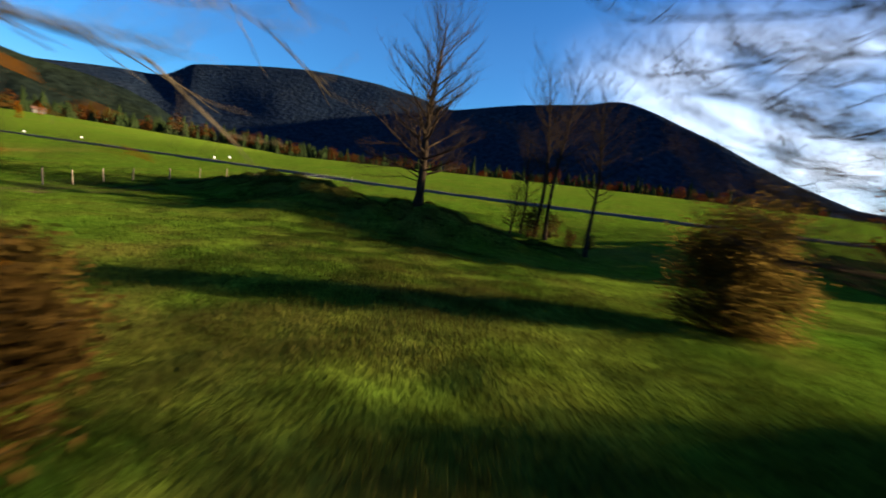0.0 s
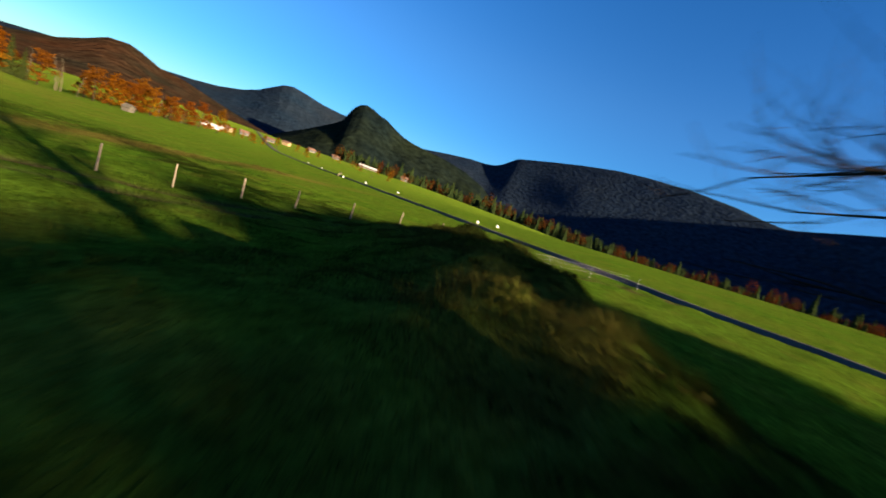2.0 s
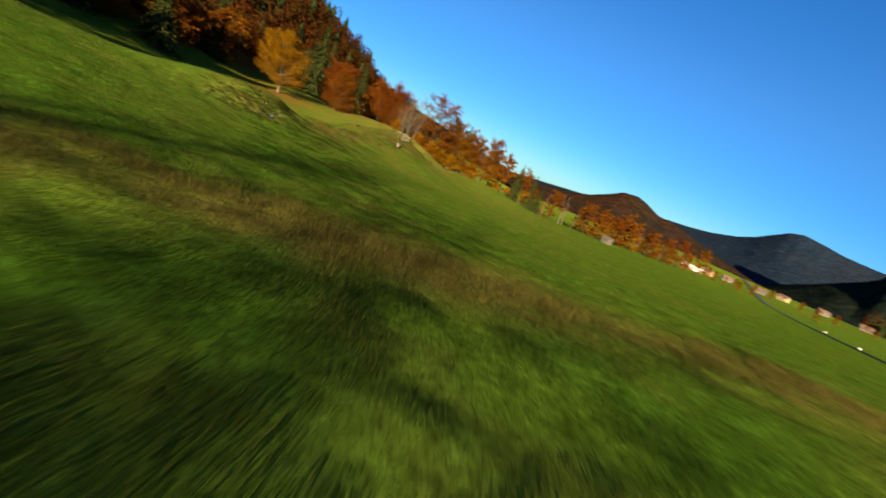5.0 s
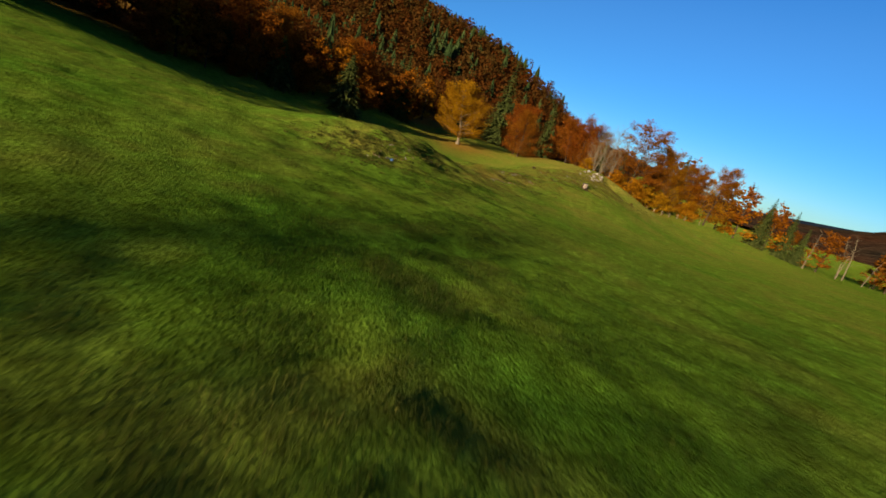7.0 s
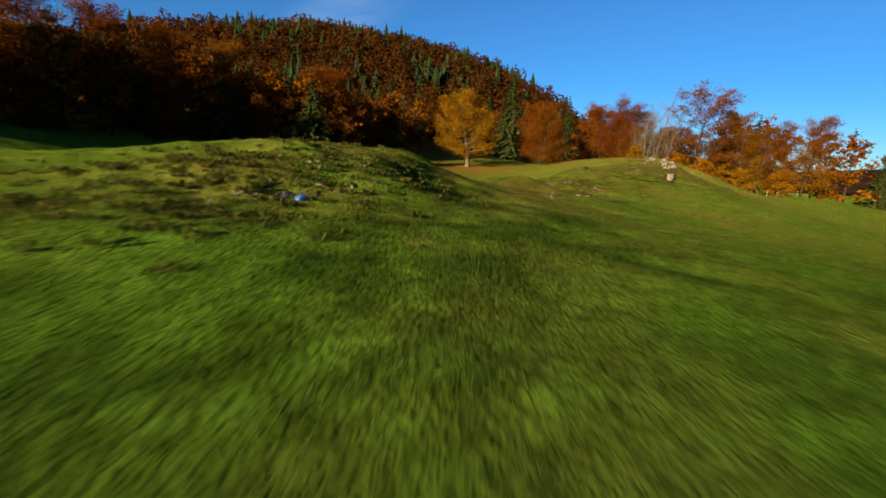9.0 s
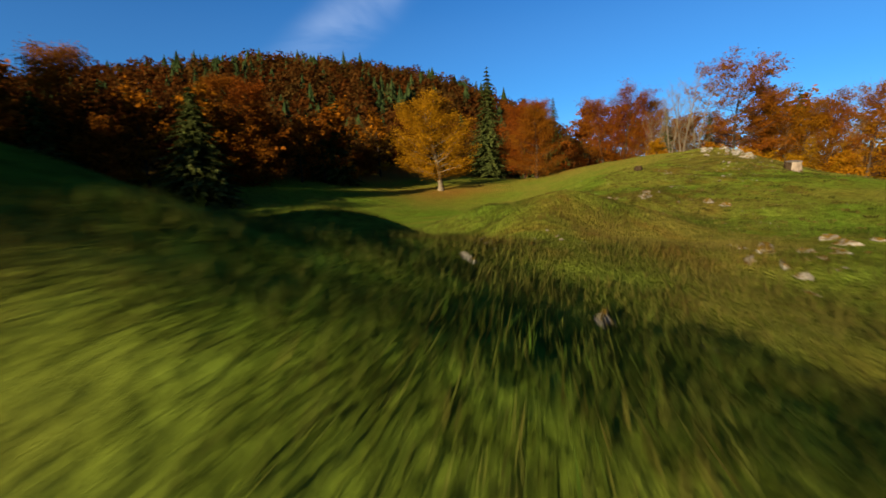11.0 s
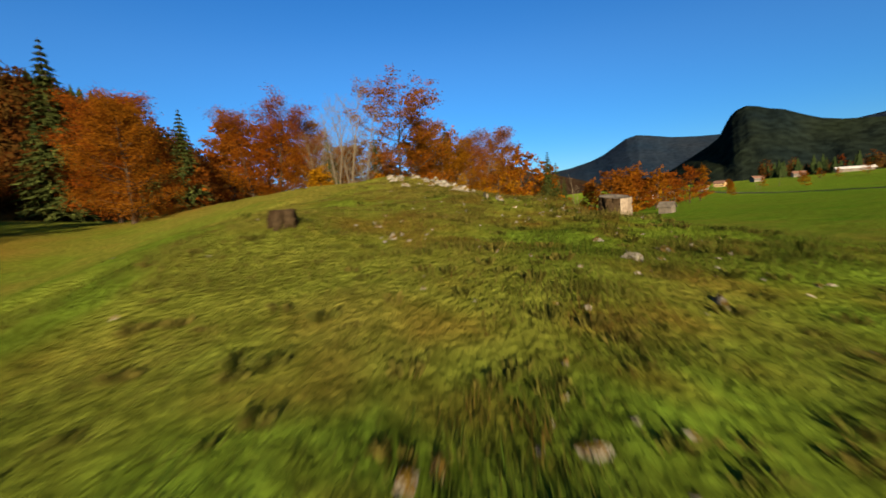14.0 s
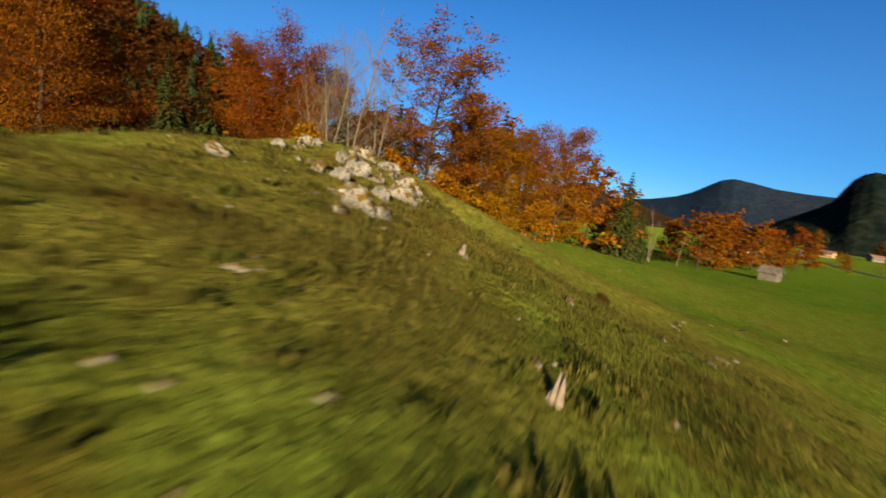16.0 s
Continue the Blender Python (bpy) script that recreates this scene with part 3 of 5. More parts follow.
def conifer(name, label, seed, height, width, at, tiers=22):
    """A spruce: a straight stem and drooping whorls of needled boughs."""
    rng = random.Random(seed)
    ob = thing(name, label, "conifer tree", at)
    stem = Tubes(8)
    stem.add([Vector((0, 0, -0.3)), Vector((0, 0, height * 0.5)), Vector((0, 0, height))], [height * 0.014, height * 0.008, 0.02])
    part("trunk", stem.mesh("trunk", M["bark"]), ob)
    v, f = [], []
    for t in range(tiers):
        u = (t + 0.5) / tiers
        z, reach = height * (0.05 + 0.95 * u), width * (1 - u) ** 0.85 * rng.uniform(0.85, 1.1) + 0.12
        for k in range(15):
            a = k * 0.4189 + t * 1.1 + rng.uniform(-0.22, 0.22)
            d, s = Vector((math.cos(a), math.sin(a), 0)), Vector((-math.sin(a), math.cos(a), 0))
            r = reach * rng.uniform(0.6, 1.15)
            for q in range(7):
                c = d * (r * (q + 0.6) / 7) + s * (rng.uniform(-0.1, 0.1) * r) + Vector((0, 0, z - 0.38 * r * ((q + 0.5) / 7) ** 1.3 + rng.uniform(-0.12, 0.12)))
                w, g = (0.10 + r * 0.13) * (1.2 - q / 9), 0.10 + r * 0.12
                tilt = Vector((0, 0, rng.uniform(-0.7, 0.3) * g))
                i = len(v)
                v += [c - d * g * 0.6, c + s * w + tilt, c + d * g * 1.6 - Vector((0, 0, g * 0.7)), c - s * w + tilt]
                f.append((i, i + 1, i + 2, i + 3))
                drop = Vector((0, 0, -g * rng.uniform(0.8, 1.6))) + s * rng.uniform(-w, w)
                i = len(v)
                v += [c - s * w * 0.6, c + s * w * 0.6 + tilt, c + drop]
                f.append((i, i + 1, i + 2))
    part("crown", mesh_from("crown", v, f, M["needle"]), ob)
    return ob


def stand(ob, x, y, scale=1.0, turn=0.0, sink=0.05):
    m = pose(x, y, ground_z(x, y) - sink, 0, 0, turn)
    made = copy_thing(ob, m)
    made.scale = (scale, scale, scale * (0.94 + 0.12 * ((x * 7.3 + y * 3.1) % 1.0)))
    return made



# ---- ground: one sheet to the horizon, close-meshed along the walk ----
def graded(lo, hi, step, reach, grow_by=1.13):
    mid = list(np.arange(lo, hi + step / 2, step))
    out, s = [], step
    up = mid[-1]
    while up < reach:
        s *= grow_by
        up += s
        out.append(up)
    low, s, down = [], step, mid[0]
    while down > -reach:
        s *= grow_by
        down -= s
        low.append(down)
    return np.array(low[::-1] + mid + out)


gx, gy = graded(-150, 18, 0.36, 4200, 1.15), graded(-6, 52, 0.34, 4200, 1.15)
X, Y = np.meshgrid(gx, gy)
Z = land(X, Y)
rut = along(X, Y, TRACK)[0]
wheel = np.exp(-(((np.abs(rut) - 1.1) / 0.45) ** 2)) * smooth(0.75 + 0.8 * rough(X, Y, 2.3, 22))
Z = Z - 0.15 * wheel
nx, ny = len(gx), len(gy)
corner = (np.arange(ny - 1)[:, None] * nx + np.arange(nx - 1)[None]).ravel()
ground_mesh = bpy.data.meshes.new("ground")
ground_mesh.from_pydata(np.stack([X, Y, Z], -1).reshape(-1, 3).tolist(), [], np.stack([corner, corner + 1, corner + nx + 1, corner + nx], -1).tolist())
ground_mesh.polygons.foreach_set("use_smooth", [True] * len(ground_mesh.polygons))
ground_mesh.materials.append(M["grass"])


def dryness(x, y):
    """How much withered grass stands among the green, from 0 to 1."""
    far, _, _ = along(x, y, KNOLL)
    knoll = np.exp(-0.5 * (far / 12) ** 2) * smooth((-87 - x) / 8)
    band = np.exp(-0.5 * (along(x, y, [(-44, 26, 0), (-50, 36, 0), (-55, 44, 0), (-58, 56, 0), (-60, 75, 0)])[0] / 2.0) ** 2)
    start = np.exp(-0.5 * (((x + 6) / 7) ** 2 + ((y - 9) / 8) ** 2))
    bank = np.exp(-0.5 * (along(x, y, BANK)[0] / 3.0) ** 2) + 1.3 * np.exp(-0.5 * (((x + 82) / 6) ** 2 + ((y - 13.5) / 3.2) ** 2))
    spots = smooth(0.5 + 1.5 * rough(x, y, 4.5, 11) + 0.6 * rough(x, y, 1.3, 12))
    west = smooth((-124.5 - x) / 5)
    outcrop = np.exp(-0.5 * (((x + 107.6) / 1.6) ** 2 + ((y - 10.4) / 1.2) ** 2))
    hump = np.exp(-0.5 * (((x + 97.5) / 4.5) ** 2 + ((y - 12.2) / 2.2) ** 2))
    base = 0.35 * hump + (0.19 + 0.09 * west) * smooth((-62 - x) / 40) * (y < 60) + (0.29 + 0.24 * west) * knoll + 0.7 * outcrop + 0.75 * band + 0.5 * start + 0.45 * bank
    return np.clip(base * (0.25 + 0.35 * west + 0.25 * knoll + (1.1 - 0.35 * west - 0.25 * knoll) * spots) + 0.14 * smooth(rough(x, y, 6, 13) * 2) + 0.22 * smooth(rough(x, y, 1.6, 19) * 2.2 - 0.3) + 0.35 * band, 0, 1)


RUSTY = [(-121.1, 14.4, 0.45), (-119.7, 13.2, 0.5), (-119.0, 12.7, 0.35), (-118.9, 10.3, 0.7)]


def rustiness(x, y):
    """Patches of rust-brown withered herbs on the knoll and the bank, from 0 to 1."""
    far, _, _ = along(x, y, KNOLL)
    where = np.exp(-0.5 * (far / 6) ** 2) * smooth((-88 - x) / 8) + 0.5 * np.exp(-0.5 * (along(x, y, BANK)[0] / 3.0) ** 2) + 0.6 * np.exp(-0.5 * (((x + 81) / 6) ** 2 + ((y - 14.5) / 2.8) ** 2))
    herbs = sum(0.7 * np.exp(-0.5 * ((x - hx) ** 2 + (y - hy) ** 2) / r**2) for hx, hy, r in RUSTY) * smooth(0.6 + 0.8 * rough(x, y, 0.4, 20))
    return herbs + np.clip(where, 0, 1) * smooth(1.3 * rough(x, y, 1.2, 15) + 1.5 * rough(x, y, 0.4, 16) - 0.5) * 0.55 + 0.30 * np.exp(-0.5 * (((x + 108.6) / 1.5) ** 2 + ((y - 10.5) / 0.8) ** 2)) * smooth(0.7 + rough(x, y, 0.6, 17)) * 1.6 + 0.5 * np.exp(-0.5 * (((x + 98.8) / 2.4) ** 2 + ((y - 10.6) / 1.0) ** 2)) * smooth(0.5 + 1.2 * rough(x, y, 0.7, 18))


leafy = np.exp(-0.5 * (((X + 141) / 7) ** 2 + ((Y + 23.5) / 5) ** 2)) * 0.9
leafy = np.maximum(leafy, 0.8 * np.exp(-0.5 * (np.minimum(np.hypot(X + 160, Y + 12), np.hypot(X + 171, Y - 12)) / 6) ** 2))
soil = np.clip(wheel * (1.15 + 0.4 * rough(X, Y, 1.5, 21)), 0, 1) * (np.hypot(X + 20, Y - 45) < 70)
wood_floor = np.maximum(smooth(hillside(X, Y) / 20), smooth((-36 - Y) / 6) * smooth((X + 330) / 30)) * (Y < -30)
for name, values in (("dry", dryness(X, Y)), ("soil", soil), ("leafy", np.maximum(leafy, wood_floor)), ("rust", rustiness(X, Y))):
    ground_mesh.attributes.new(name, "FLOAT", "POINT").data.foreach_set("value", np.ascontiguousarray(values, dtype=np.float32).ravel())
ground = tagged(new("ground", ground_mesh), "tufted green alpine meadow with withered patches and ruts", "meadow", kind="structure")

# ---- road over the valley meadow ----
ROAD = [(-900, 480), (-620, 350), (-400, 245), (-270, 182), (-190, 146), (-120, 118), (-75, 98), (-40, 82), (-8, 66), (40, 52), (160, 30), (400, -10)]


def ribbon(name, line, width, lift, mat, step=3.0, thick=0.12):
    pts = []
    for (ax, ay), (bx, by) in zip(line, line[1:]):
        n = max(1, int(math.hypot(bx - ax, by - ay) / step))
        pts += [(ax + (bx - ax) * i / n, ay + (by - ay) * i / n) for i in range(n)]
    pts.append(line[-1])
    sm = [tuple(np.mean(pts[max(0, i - 4) : i + 5], axis=0)) for i in range(len(pts))]
    v, f = [], []
    for i, (x, y) in enumerate(sm):
        ax, ay = sm[max(0, i - 1)]
        bx, by = sm[min(len(sm) - 1, i + 1)]
        q = math.hypot(bx - ax, by - ay)
        sx, sy = -(by - ay) / q * width / 2, (bx - ax) / q * width / 2
        z = max(ground_z(x, y), ground_z(x + sx, y + sy), ground_z(x - sx, y - sy)) + lift
        v += [(x + sx * 1.25, y + sy * 1.25, z - 0.6), (x + sx, y + sy, z), (x - sx, y - sy, z), (x - sx * 1.25, y - sy * 1.25, z - 0.6)]
        if i:
            for k in range(3):
                a = 4 * (i - 1) + k
                f.append((a, a + 4, a + 5, a + 1))
    return new(name, mesh_from(name, v, f, mat))


tagged(ribbon("road", ROAD, 3.6, 0.10, M["asphalt"]), "narrow grey asphalt lane on a low causeway", "road", kind="structure")


# ---- mountains round the valley ----
def mountain(name, label, skyline, distance, mat, depth=0.45, seed=0, rugged=0.02, centre=(-60.0, 30.0, 3.0), recede=1.0):
    """A wooded ridge: rows of (azimuth, height angle) along its crest, seen from the middle of the meadow; it stands `recede` times as far off at its western end and slopes down towards the valley and behind."""
    az = np.array([a for a, _ in skyline], float)
    el = np.array([e for _, e in skyline], float)
    order = np.argsort(az)
    u = np.linspace(az.min(), az.max(), 420)
    e = np.interp(u, az[order], el[order])
    e = np.convolve(np.pad(e, 2, mode="edge"), [0.05, 0.2, 0.5, 0.2, 0.05], "valid")
    rows = 34
    away = distance * recede ** ((u - u.min()) / (u.max() - u.min()))
    v = []
    for r in range(rows):
        s = r / (rows - 1)
        front = s < 0.72
        k = s / 0.72 if front else 1 - (s - 0.72) / 0.28 * 0.55
        grown = 1 - depth * (1 - k) if front else 1 + 0.4 * (1 - k)
        rise = k**1.25
        for i in range(len(u)):
            a = radians(u[i])
            d = away[i] * grown * (1 + 0.02 * float(rough(u[i], s * 20, 9, seed + 3)) * (1 - abs(2 * k - 1)))
            x, y = centre[0] + d * math.cos(a), centre[1] + d * math.sin(a)
            top = away[i] * math.tan(radians(e[i]))
            spur = rugged * top * (float(rough(u[i], s * 3.0, 3.2, seed)) + 0.5 * float(rough(u[i], s * 12, 1.2, seed + 1))) * (1 - k) * k * 4
            fuzz = 0.00025 * distance * float(hashed(np.int64(i), np.int64(r), seed + 2) - 0.35) * (k > 0.15)
            v.append((x, y, centre[2] - 14 + (top + 14) * rise + spur + fuzz))
    n = len(u)
    f = [(r * n + i, r * n + i + 1, (r + 1) * n + i + 1, (r + 1) * n + i) for r in range(rows - 1) for i in range(n - 1)]
    return tagged(new(name, mesh_from(name, v, f, mat, True)), label, "mountain", kind="structure")


mountain("mountain_north", "dark wooded mountain ridge across the valley", [(-20, 3), (20, 3.2), (37, 3.4), (41, 3.7), (46, 5.6), (50, 7.4), (54, 9.4), (58, 11.0), (61, 12.2), (63.5, 13.0), (65, 13.3), (67, 13.2), (69, 12.7), (73, 12.3), (78, 11.7), (82, 10.9), (85, 10.2), (87, 9.8), (89, 10.1), (92, 10.8), (97, 11.4), (102, 11.5), (106, 11.3), (110, 10.7), (114, 9.9), (117, 9.2), (118.7, 8.8), (119.6, 8.0), (121, 7.0), (122.5, 6.7), (125, 6.6), (128, 6.2), (131, 5.7), (134, 5.3), (138, 4.4), (142, 3.0), (148, 0.5)], 1150, M["haze_blue_forest"], 0.30, 5, 0.006, recede=3.1)
mountain("mountain_crag", "steep wooded crag with a flat top", [(116, 0.3), (121, 3.6), (124, 4.8), (127, 5.4), (130, 5.7), (132, 5.9), (133.6, 6.3), (135, 6.9), (136.4, 7.6), (137.6, 7.9), (138.6, 8.3), (139.6, 8.5), (140.4, 8.2), (141.0, 7.6), (141.5, 6.6), (142.0, 5.4), (143, 4.6), (146, 2.6), (150, 0.2)], 1400, M["forest"], 0.30, 17, 0.06)
mountain("mountain_far", "wooded mountain beyond the crag, tinted blue for haze", [(130, 3), (136, 5.6), (140, 5.9), (143, 6.0), (145.5, 6.2), (147.5, 6.6), (149.3, 6.9), (150.5, 6.6), (151.7, 5.8), (153, 4.9), (154.5, 4.2), (157, 3.5), (159.5, 3.1), (163, 2.8), (170, 2.0), (178, 1.0), (184, 0.3)], 2900, M["hazy"], seed=29)
mountain("mountain_autumn", "wooded hill in rusty autumn colours", [(150, 0.2), (156, 1.6), (160, 2.7), (162.5, 3.0), (164.2, 3.8), (165.5, 4.2), (167.3, 4.0), (169, 3.0), (171, 2.0), (174, 1.2), (178, 0.6), (190, 0.5)], 1300, M["autumn_hill"], seed=41)
mountain("mountain_south", "wooded hills closing the valley behind", [(182, 0.6), (215, 6), (250, 9), (290, 10), (330, 6), (345, 3)], 1500, M["forest"], seed=53)

# ---- wood on the hill ----
def low_conifer(rng, v, f, tint, x, y, z, h, w):
    for t in range(8):
        u = t / 8
        zt, r = z + h * (0.08 + 0.92 * u), w * (1 - u) ** 0.85 * rng.uniform(0.85, 1.15) + 0.15
        k = 12
        i = len(v)
        v.append((x, y, min(zt + h * 0.24, z + h * 1.03)))
        off = rng.uniform(0, 1)
        for j in range(k):
            a = (j + off) * 6.283 / k
            q = r * (1.0 if j % 2 else 0.62) * rng.uniform(0.85, 1.15)
            v.append((x + q * math.cos(a), y + q * math.sin(a), zt - 0.12 * h * (0.4 if j % 2 == 0 else 1) * 0.6))
        f += [(i, i + 1 + j, i + 1 + (j + 1) % k) for j in range(k)]
        tint += [0.0] * (k + 1)


def low_broadleaf(rng, v, f, tint, x, y, z, h, w, hue, leaves):
    tilt, lumps = rng.uniform(0.42, 0.54), [(rng.uniform(0, 6.283), rng.uniform(-0.4, 0.9)) for _ in range(5)]
    for _ in range(leaves):
        a, b = rng.uniform(0, 6.283), math.acos(rng.uniform(-0.75, 1))
        lump = max(math.cos(a - la) * 0.5 + math.cos(b - lb) * 0.5 for la, lb in lumps)
        r = (0.72 + 0.3 * lump) * rng.uniform(0.8, 1.05)
        c = Vector((x + w * r * math.sin(b) * math.cos(a), y + w * r * math.sin(b) * math.sin(a), z + h * tilt + h * (1 - tilt) * r * math.cos(b)))
        out = Vector((math.sin(b) * math.cos(a), math.sin(b) * math.sin(a), math.cos(b))) + Vector((rng.uniform(-0.7, 0.7), rng.uniform(-0.7, 0.7), rng.uniform(-0.7, 0.7)))
        p = out.cross(Vector((rng.uniform(-1, 1), rng.uniform(-1, 1), rng.uniform(-1, 1)))).normalized()
        q = out.cross(p).normalized()
        s = w * rng.uniform(0.7, 1.4) * 1.85 / math.sqrt(leaves)
        i = len(v)
        v += [tuple(c - p * s), tuple(c + q * s * 0.7), tuple(c + p * s), tuple(c - q * s * 0.7)]
        f.append((i, i + 1, i + 2, i + 3))
        tint += [hue] * 4


def wood(name, label, spots, seed, share):
    rng = random.Random(seed)
    greens, leaves = ([], [], []), ([], [], [])
    for x, y, big in spots:
        z = ground_z(x, y)
        if rng.random() < share(x, y):
            low_conifer(rng, *greens, x, y, z, rng.uniform(9, 14) * big, rng.uniform(2.6, 3.8) * big)
        else:
            low_broadleaf(rng, *leaves, x, y, z, rng.uniform(8, 13) * big, rng.uniform(2.8, 4.4) * big, rng.random(), 700 if y > -56 and x > -200 else 200 if y > -80 and x > -200 else 120)
    ob = thing(name, label, "woodland", kind="stuff")
    part("conifers", mesh_from("conifers", greens[0], greens[1], M["shaded_needle"]), ob)
    me = mesh_from("broadleaves", leaves[0], leaves[1], M["wood_leaf"])
    me.attributes.new("hue", "FLOAT", "POINT").data.foreach_set("value", np.array(leaves[2], dtype=np.float32))
    part("broadleaves", me, ob)
    return ob


# darker copy of the needle colour, with shade put into the woods' conifers
M["shaded_needle"] = material("shaded_needle", [(0.008, 0.015, 0.005), (0.018, 0.026, 0.008)], (0.05, 0.6), 0.9, 0, 1, 0.3)
M["wood_leaf"] = layered(material("wood_leaf", [(0.036, 0.008, 0.002), (0.060, 0.014, 0.003)], (0.03, 0.4), 0.8, 0, 1, 0.25, None, 0.4, 0.0, 0.45, 0.15), [("hue", (0.026, 0.021, 0.006), (0.054, 0.025, 0.005))])


def wood_edge(x):
    """The y at which the meadow ends and the wood begins."""
    return -35.0 if x > -136 else -47.0 if x > -153 else -40.0 if x > -200 else -34.0 + 0.35 * (-200 - x)


rng = random.Random(8)
spots = []
for ix in range(70):
    for iy in range(48):
        x, y = -30 - 5.2 * ix + rng.uniform(-1.9, 1.9), -34 - 5.2 * iy + rng.uniform(-1.9, 1.9) + 60 * (ix > 33) * (iy > 39)
        behind = (x + 291) * 0.4529 + (y + 160) * 0.8916 < -22
        if behind or y > wood_edge(x) or (y < -60 and hillside(x, y) < -2 and x > -90) or x < -330:
            continue
        front = y > -48
        spots.append((x, y, rng.uniform(0.55, 0.9) if front else rng.uniform(0.85, 1.1)))
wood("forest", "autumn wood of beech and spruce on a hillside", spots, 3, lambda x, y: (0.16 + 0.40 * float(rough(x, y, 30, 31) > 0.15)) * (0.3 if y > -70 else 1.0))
spots = []
for k in range(950):
    a, d = radians(rng.uniform(40, 140)), 560 + 270 * math.sqrt(rng.random())
    spots.append((-60 + d * math.cos(a), 30 + d * math.sin(a), rng.uniform(1.4, 2.4)))
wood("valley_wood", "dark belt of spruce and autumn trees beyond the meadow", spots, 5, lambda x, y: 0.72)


# ---- trees on the meadow and along the wood's edge ----
def place(ob, x, y, turn=0.0, sink=0.05):
    ob.matrix_basis = pose(x, y, ground_z(x, y) - sink, 0, 0, turn)
    return ob


bare = broadleaf("bare_tree", "tall leafless tree on a grassy bank", "tree", None, 11, 13.0, 0.32, 0.17, 0.40, 44, at=(0, 0, 0), twigs=12, rise=1.15, fine=6, top=0.6, thin=0.0042)
place(bare, -0.8, 28.9, 20)
bare["group"] = "bare trees on the bank"
slim = broadleaf("bare_tree", "slender leafless tree on a grassy bank", "tree", None, 23, 16.0, 0.21, 0.34, 0.27, 36, twigs=7, rise=1.6, fine=6, top=0.8, thin=0.0048)
place(slim, 10.6, 39.6)
slim["group"] = "bare trees on the bank"
for x, y, s, a in ((11.9, 29.4, 0.80, 70), (11.5, 38.7, 0.92, 140), (9.4, 40.3, 0.6, 40)):
    stand(slim, x, y, s, a)
stand(bare, 8.2, 39.4, 0.36, 200)
# low boughs of the tall tree, spreading far over the bank
low_boughs = random.Random(37)
swing = Matrix.Rotation(radians(-20), 3, "Z")
for line, thick in (([(0, 0, 1.9), (-1.5, -0.2, 2.6), (-3.0, -0.3, 2.35), (-4.4, -0.5, 2.0)], 0.05), ([(0, 0, 2.2), (-1.6, 0.1, 3.0), (-3.0, -0.5, 2.7), (-4.7, -0.8, 2.1)], 0.045), ([(0, 0, 2.8), (-1.8, -0.3, 3.4), (-3.3, -0.2, 2.9), (-4.2, 0.1, 2.5)], 0.045), ([(0, 0, 3.4), (-2.0, -0.4, 4.0), (-3.4, -0.8, 3.8), (-4.4, -0.9, 3.6)], 0.05), ([(0, 0, 1.7), (-1.4, 0.3, 1.95), (-2.8, 0.2, 1.7), (-4.1, 0.1, 1.6)], 0.035)):
    tube = Tubes(6)
    pts = [swing @ Vector(p) for p in line]
    tube.add(pts, [thick, thick * 0.6, thick * 0.35, thick * 0.12])
    for p, q in zip(pts, pts[1:]):
        for k in range(10):
            at = p.lerp(q, (k + low_boughs.random()) / 10)
            if at.length_squared < 9 and math.hypot(at.x, at.y) < 0.9:
                continue
            way = (q - p).normalized() + Vector((low_boughs.uniform(-0.7, 0.7), low_boughs.uniform(-0.7, 0.7), low_boughs.uniform(-0.35, 0.75)))
            twig = crooked(low_boughs, at, way, low_boughs.uniform(0.4, 1.1), 4, 0.25, 0.1)
            tube.add(twig, [0.009, 0.008, 0.006, 0.005, 0.003], 4)
            for j in (1, 2, 3):
                spray = crooked(low_boughs, Vector(twig[j]), way + Vector((low_boughs.uniform(-1, 1), low_boughs.uniform(-1, 1), low_boughs.uniform(-0.6, 0.8))), low_boughs.uniform(0.15, 0.45), 3, 0.3, 0.1)
                tube.add(spray, [0.005, 0.004, 0.004, 0.002], 3)
    part("bough", tube.mesh("bough", M["bark"]), bare, "long low bare bough")

yellow = broadleaf("maple_tree", "broad maple in golden yellow autumn leaf", "tree", "yellow_leaf", 31, 13.2, 0.40, 0.15, 0.52, 36, 46, 0.115, 0.55, "pale_bark", twigs=6, rise=0.55, top=0.45)
place(yellow, -141.8, -25.1, 40)

red = broadleaf("beech_tree", "dense beech in rusty red autumn leaf", "tree", "red_leaf", 41, 12.5, 0.24, 0.05, 0.44, 34, 34, 0.10, 0.52, twigs=5, rise=0.5, top=0.35)
place(red, -157.2, -16.2)
russet = broadleaf("beech_tree", "spreading beech in russet leaf with an uneven crown", "tree", "red_leaf", 45, 11.5, 0.22, 0.08, 0.50, 26, 32, 0.10, 0.48, twigs=6, rise=0.7, top=0.5, mixed="orange_leaf")
place(russet, -173, -9.5, 80)
orange = broadleaf("beech_tree", "beech in orange leaf with yellow lower boughs", "tree", "orange_leaf", 43, 12.5, 0.18, 0.05, 0.38, 30, 31, 0.10, 0.50, "bark", twigs=5, rise=0.7, top=0.45, mixed="yellow_leaf")
place(orange, -178.5, 23.0)
airy = broadleaf("beech_tree", "tall half-bare beech with sparse red leaves", "tree", "red_leaf", 47, 16.4, 0.26, 0.22, 0.38, 34, 21, 0.14, 0.36, "bark", keep=0.95, twigs=7, rise=0.55, fine=2, top=0.8)
place(airy, -166.8, 11.4, 30)
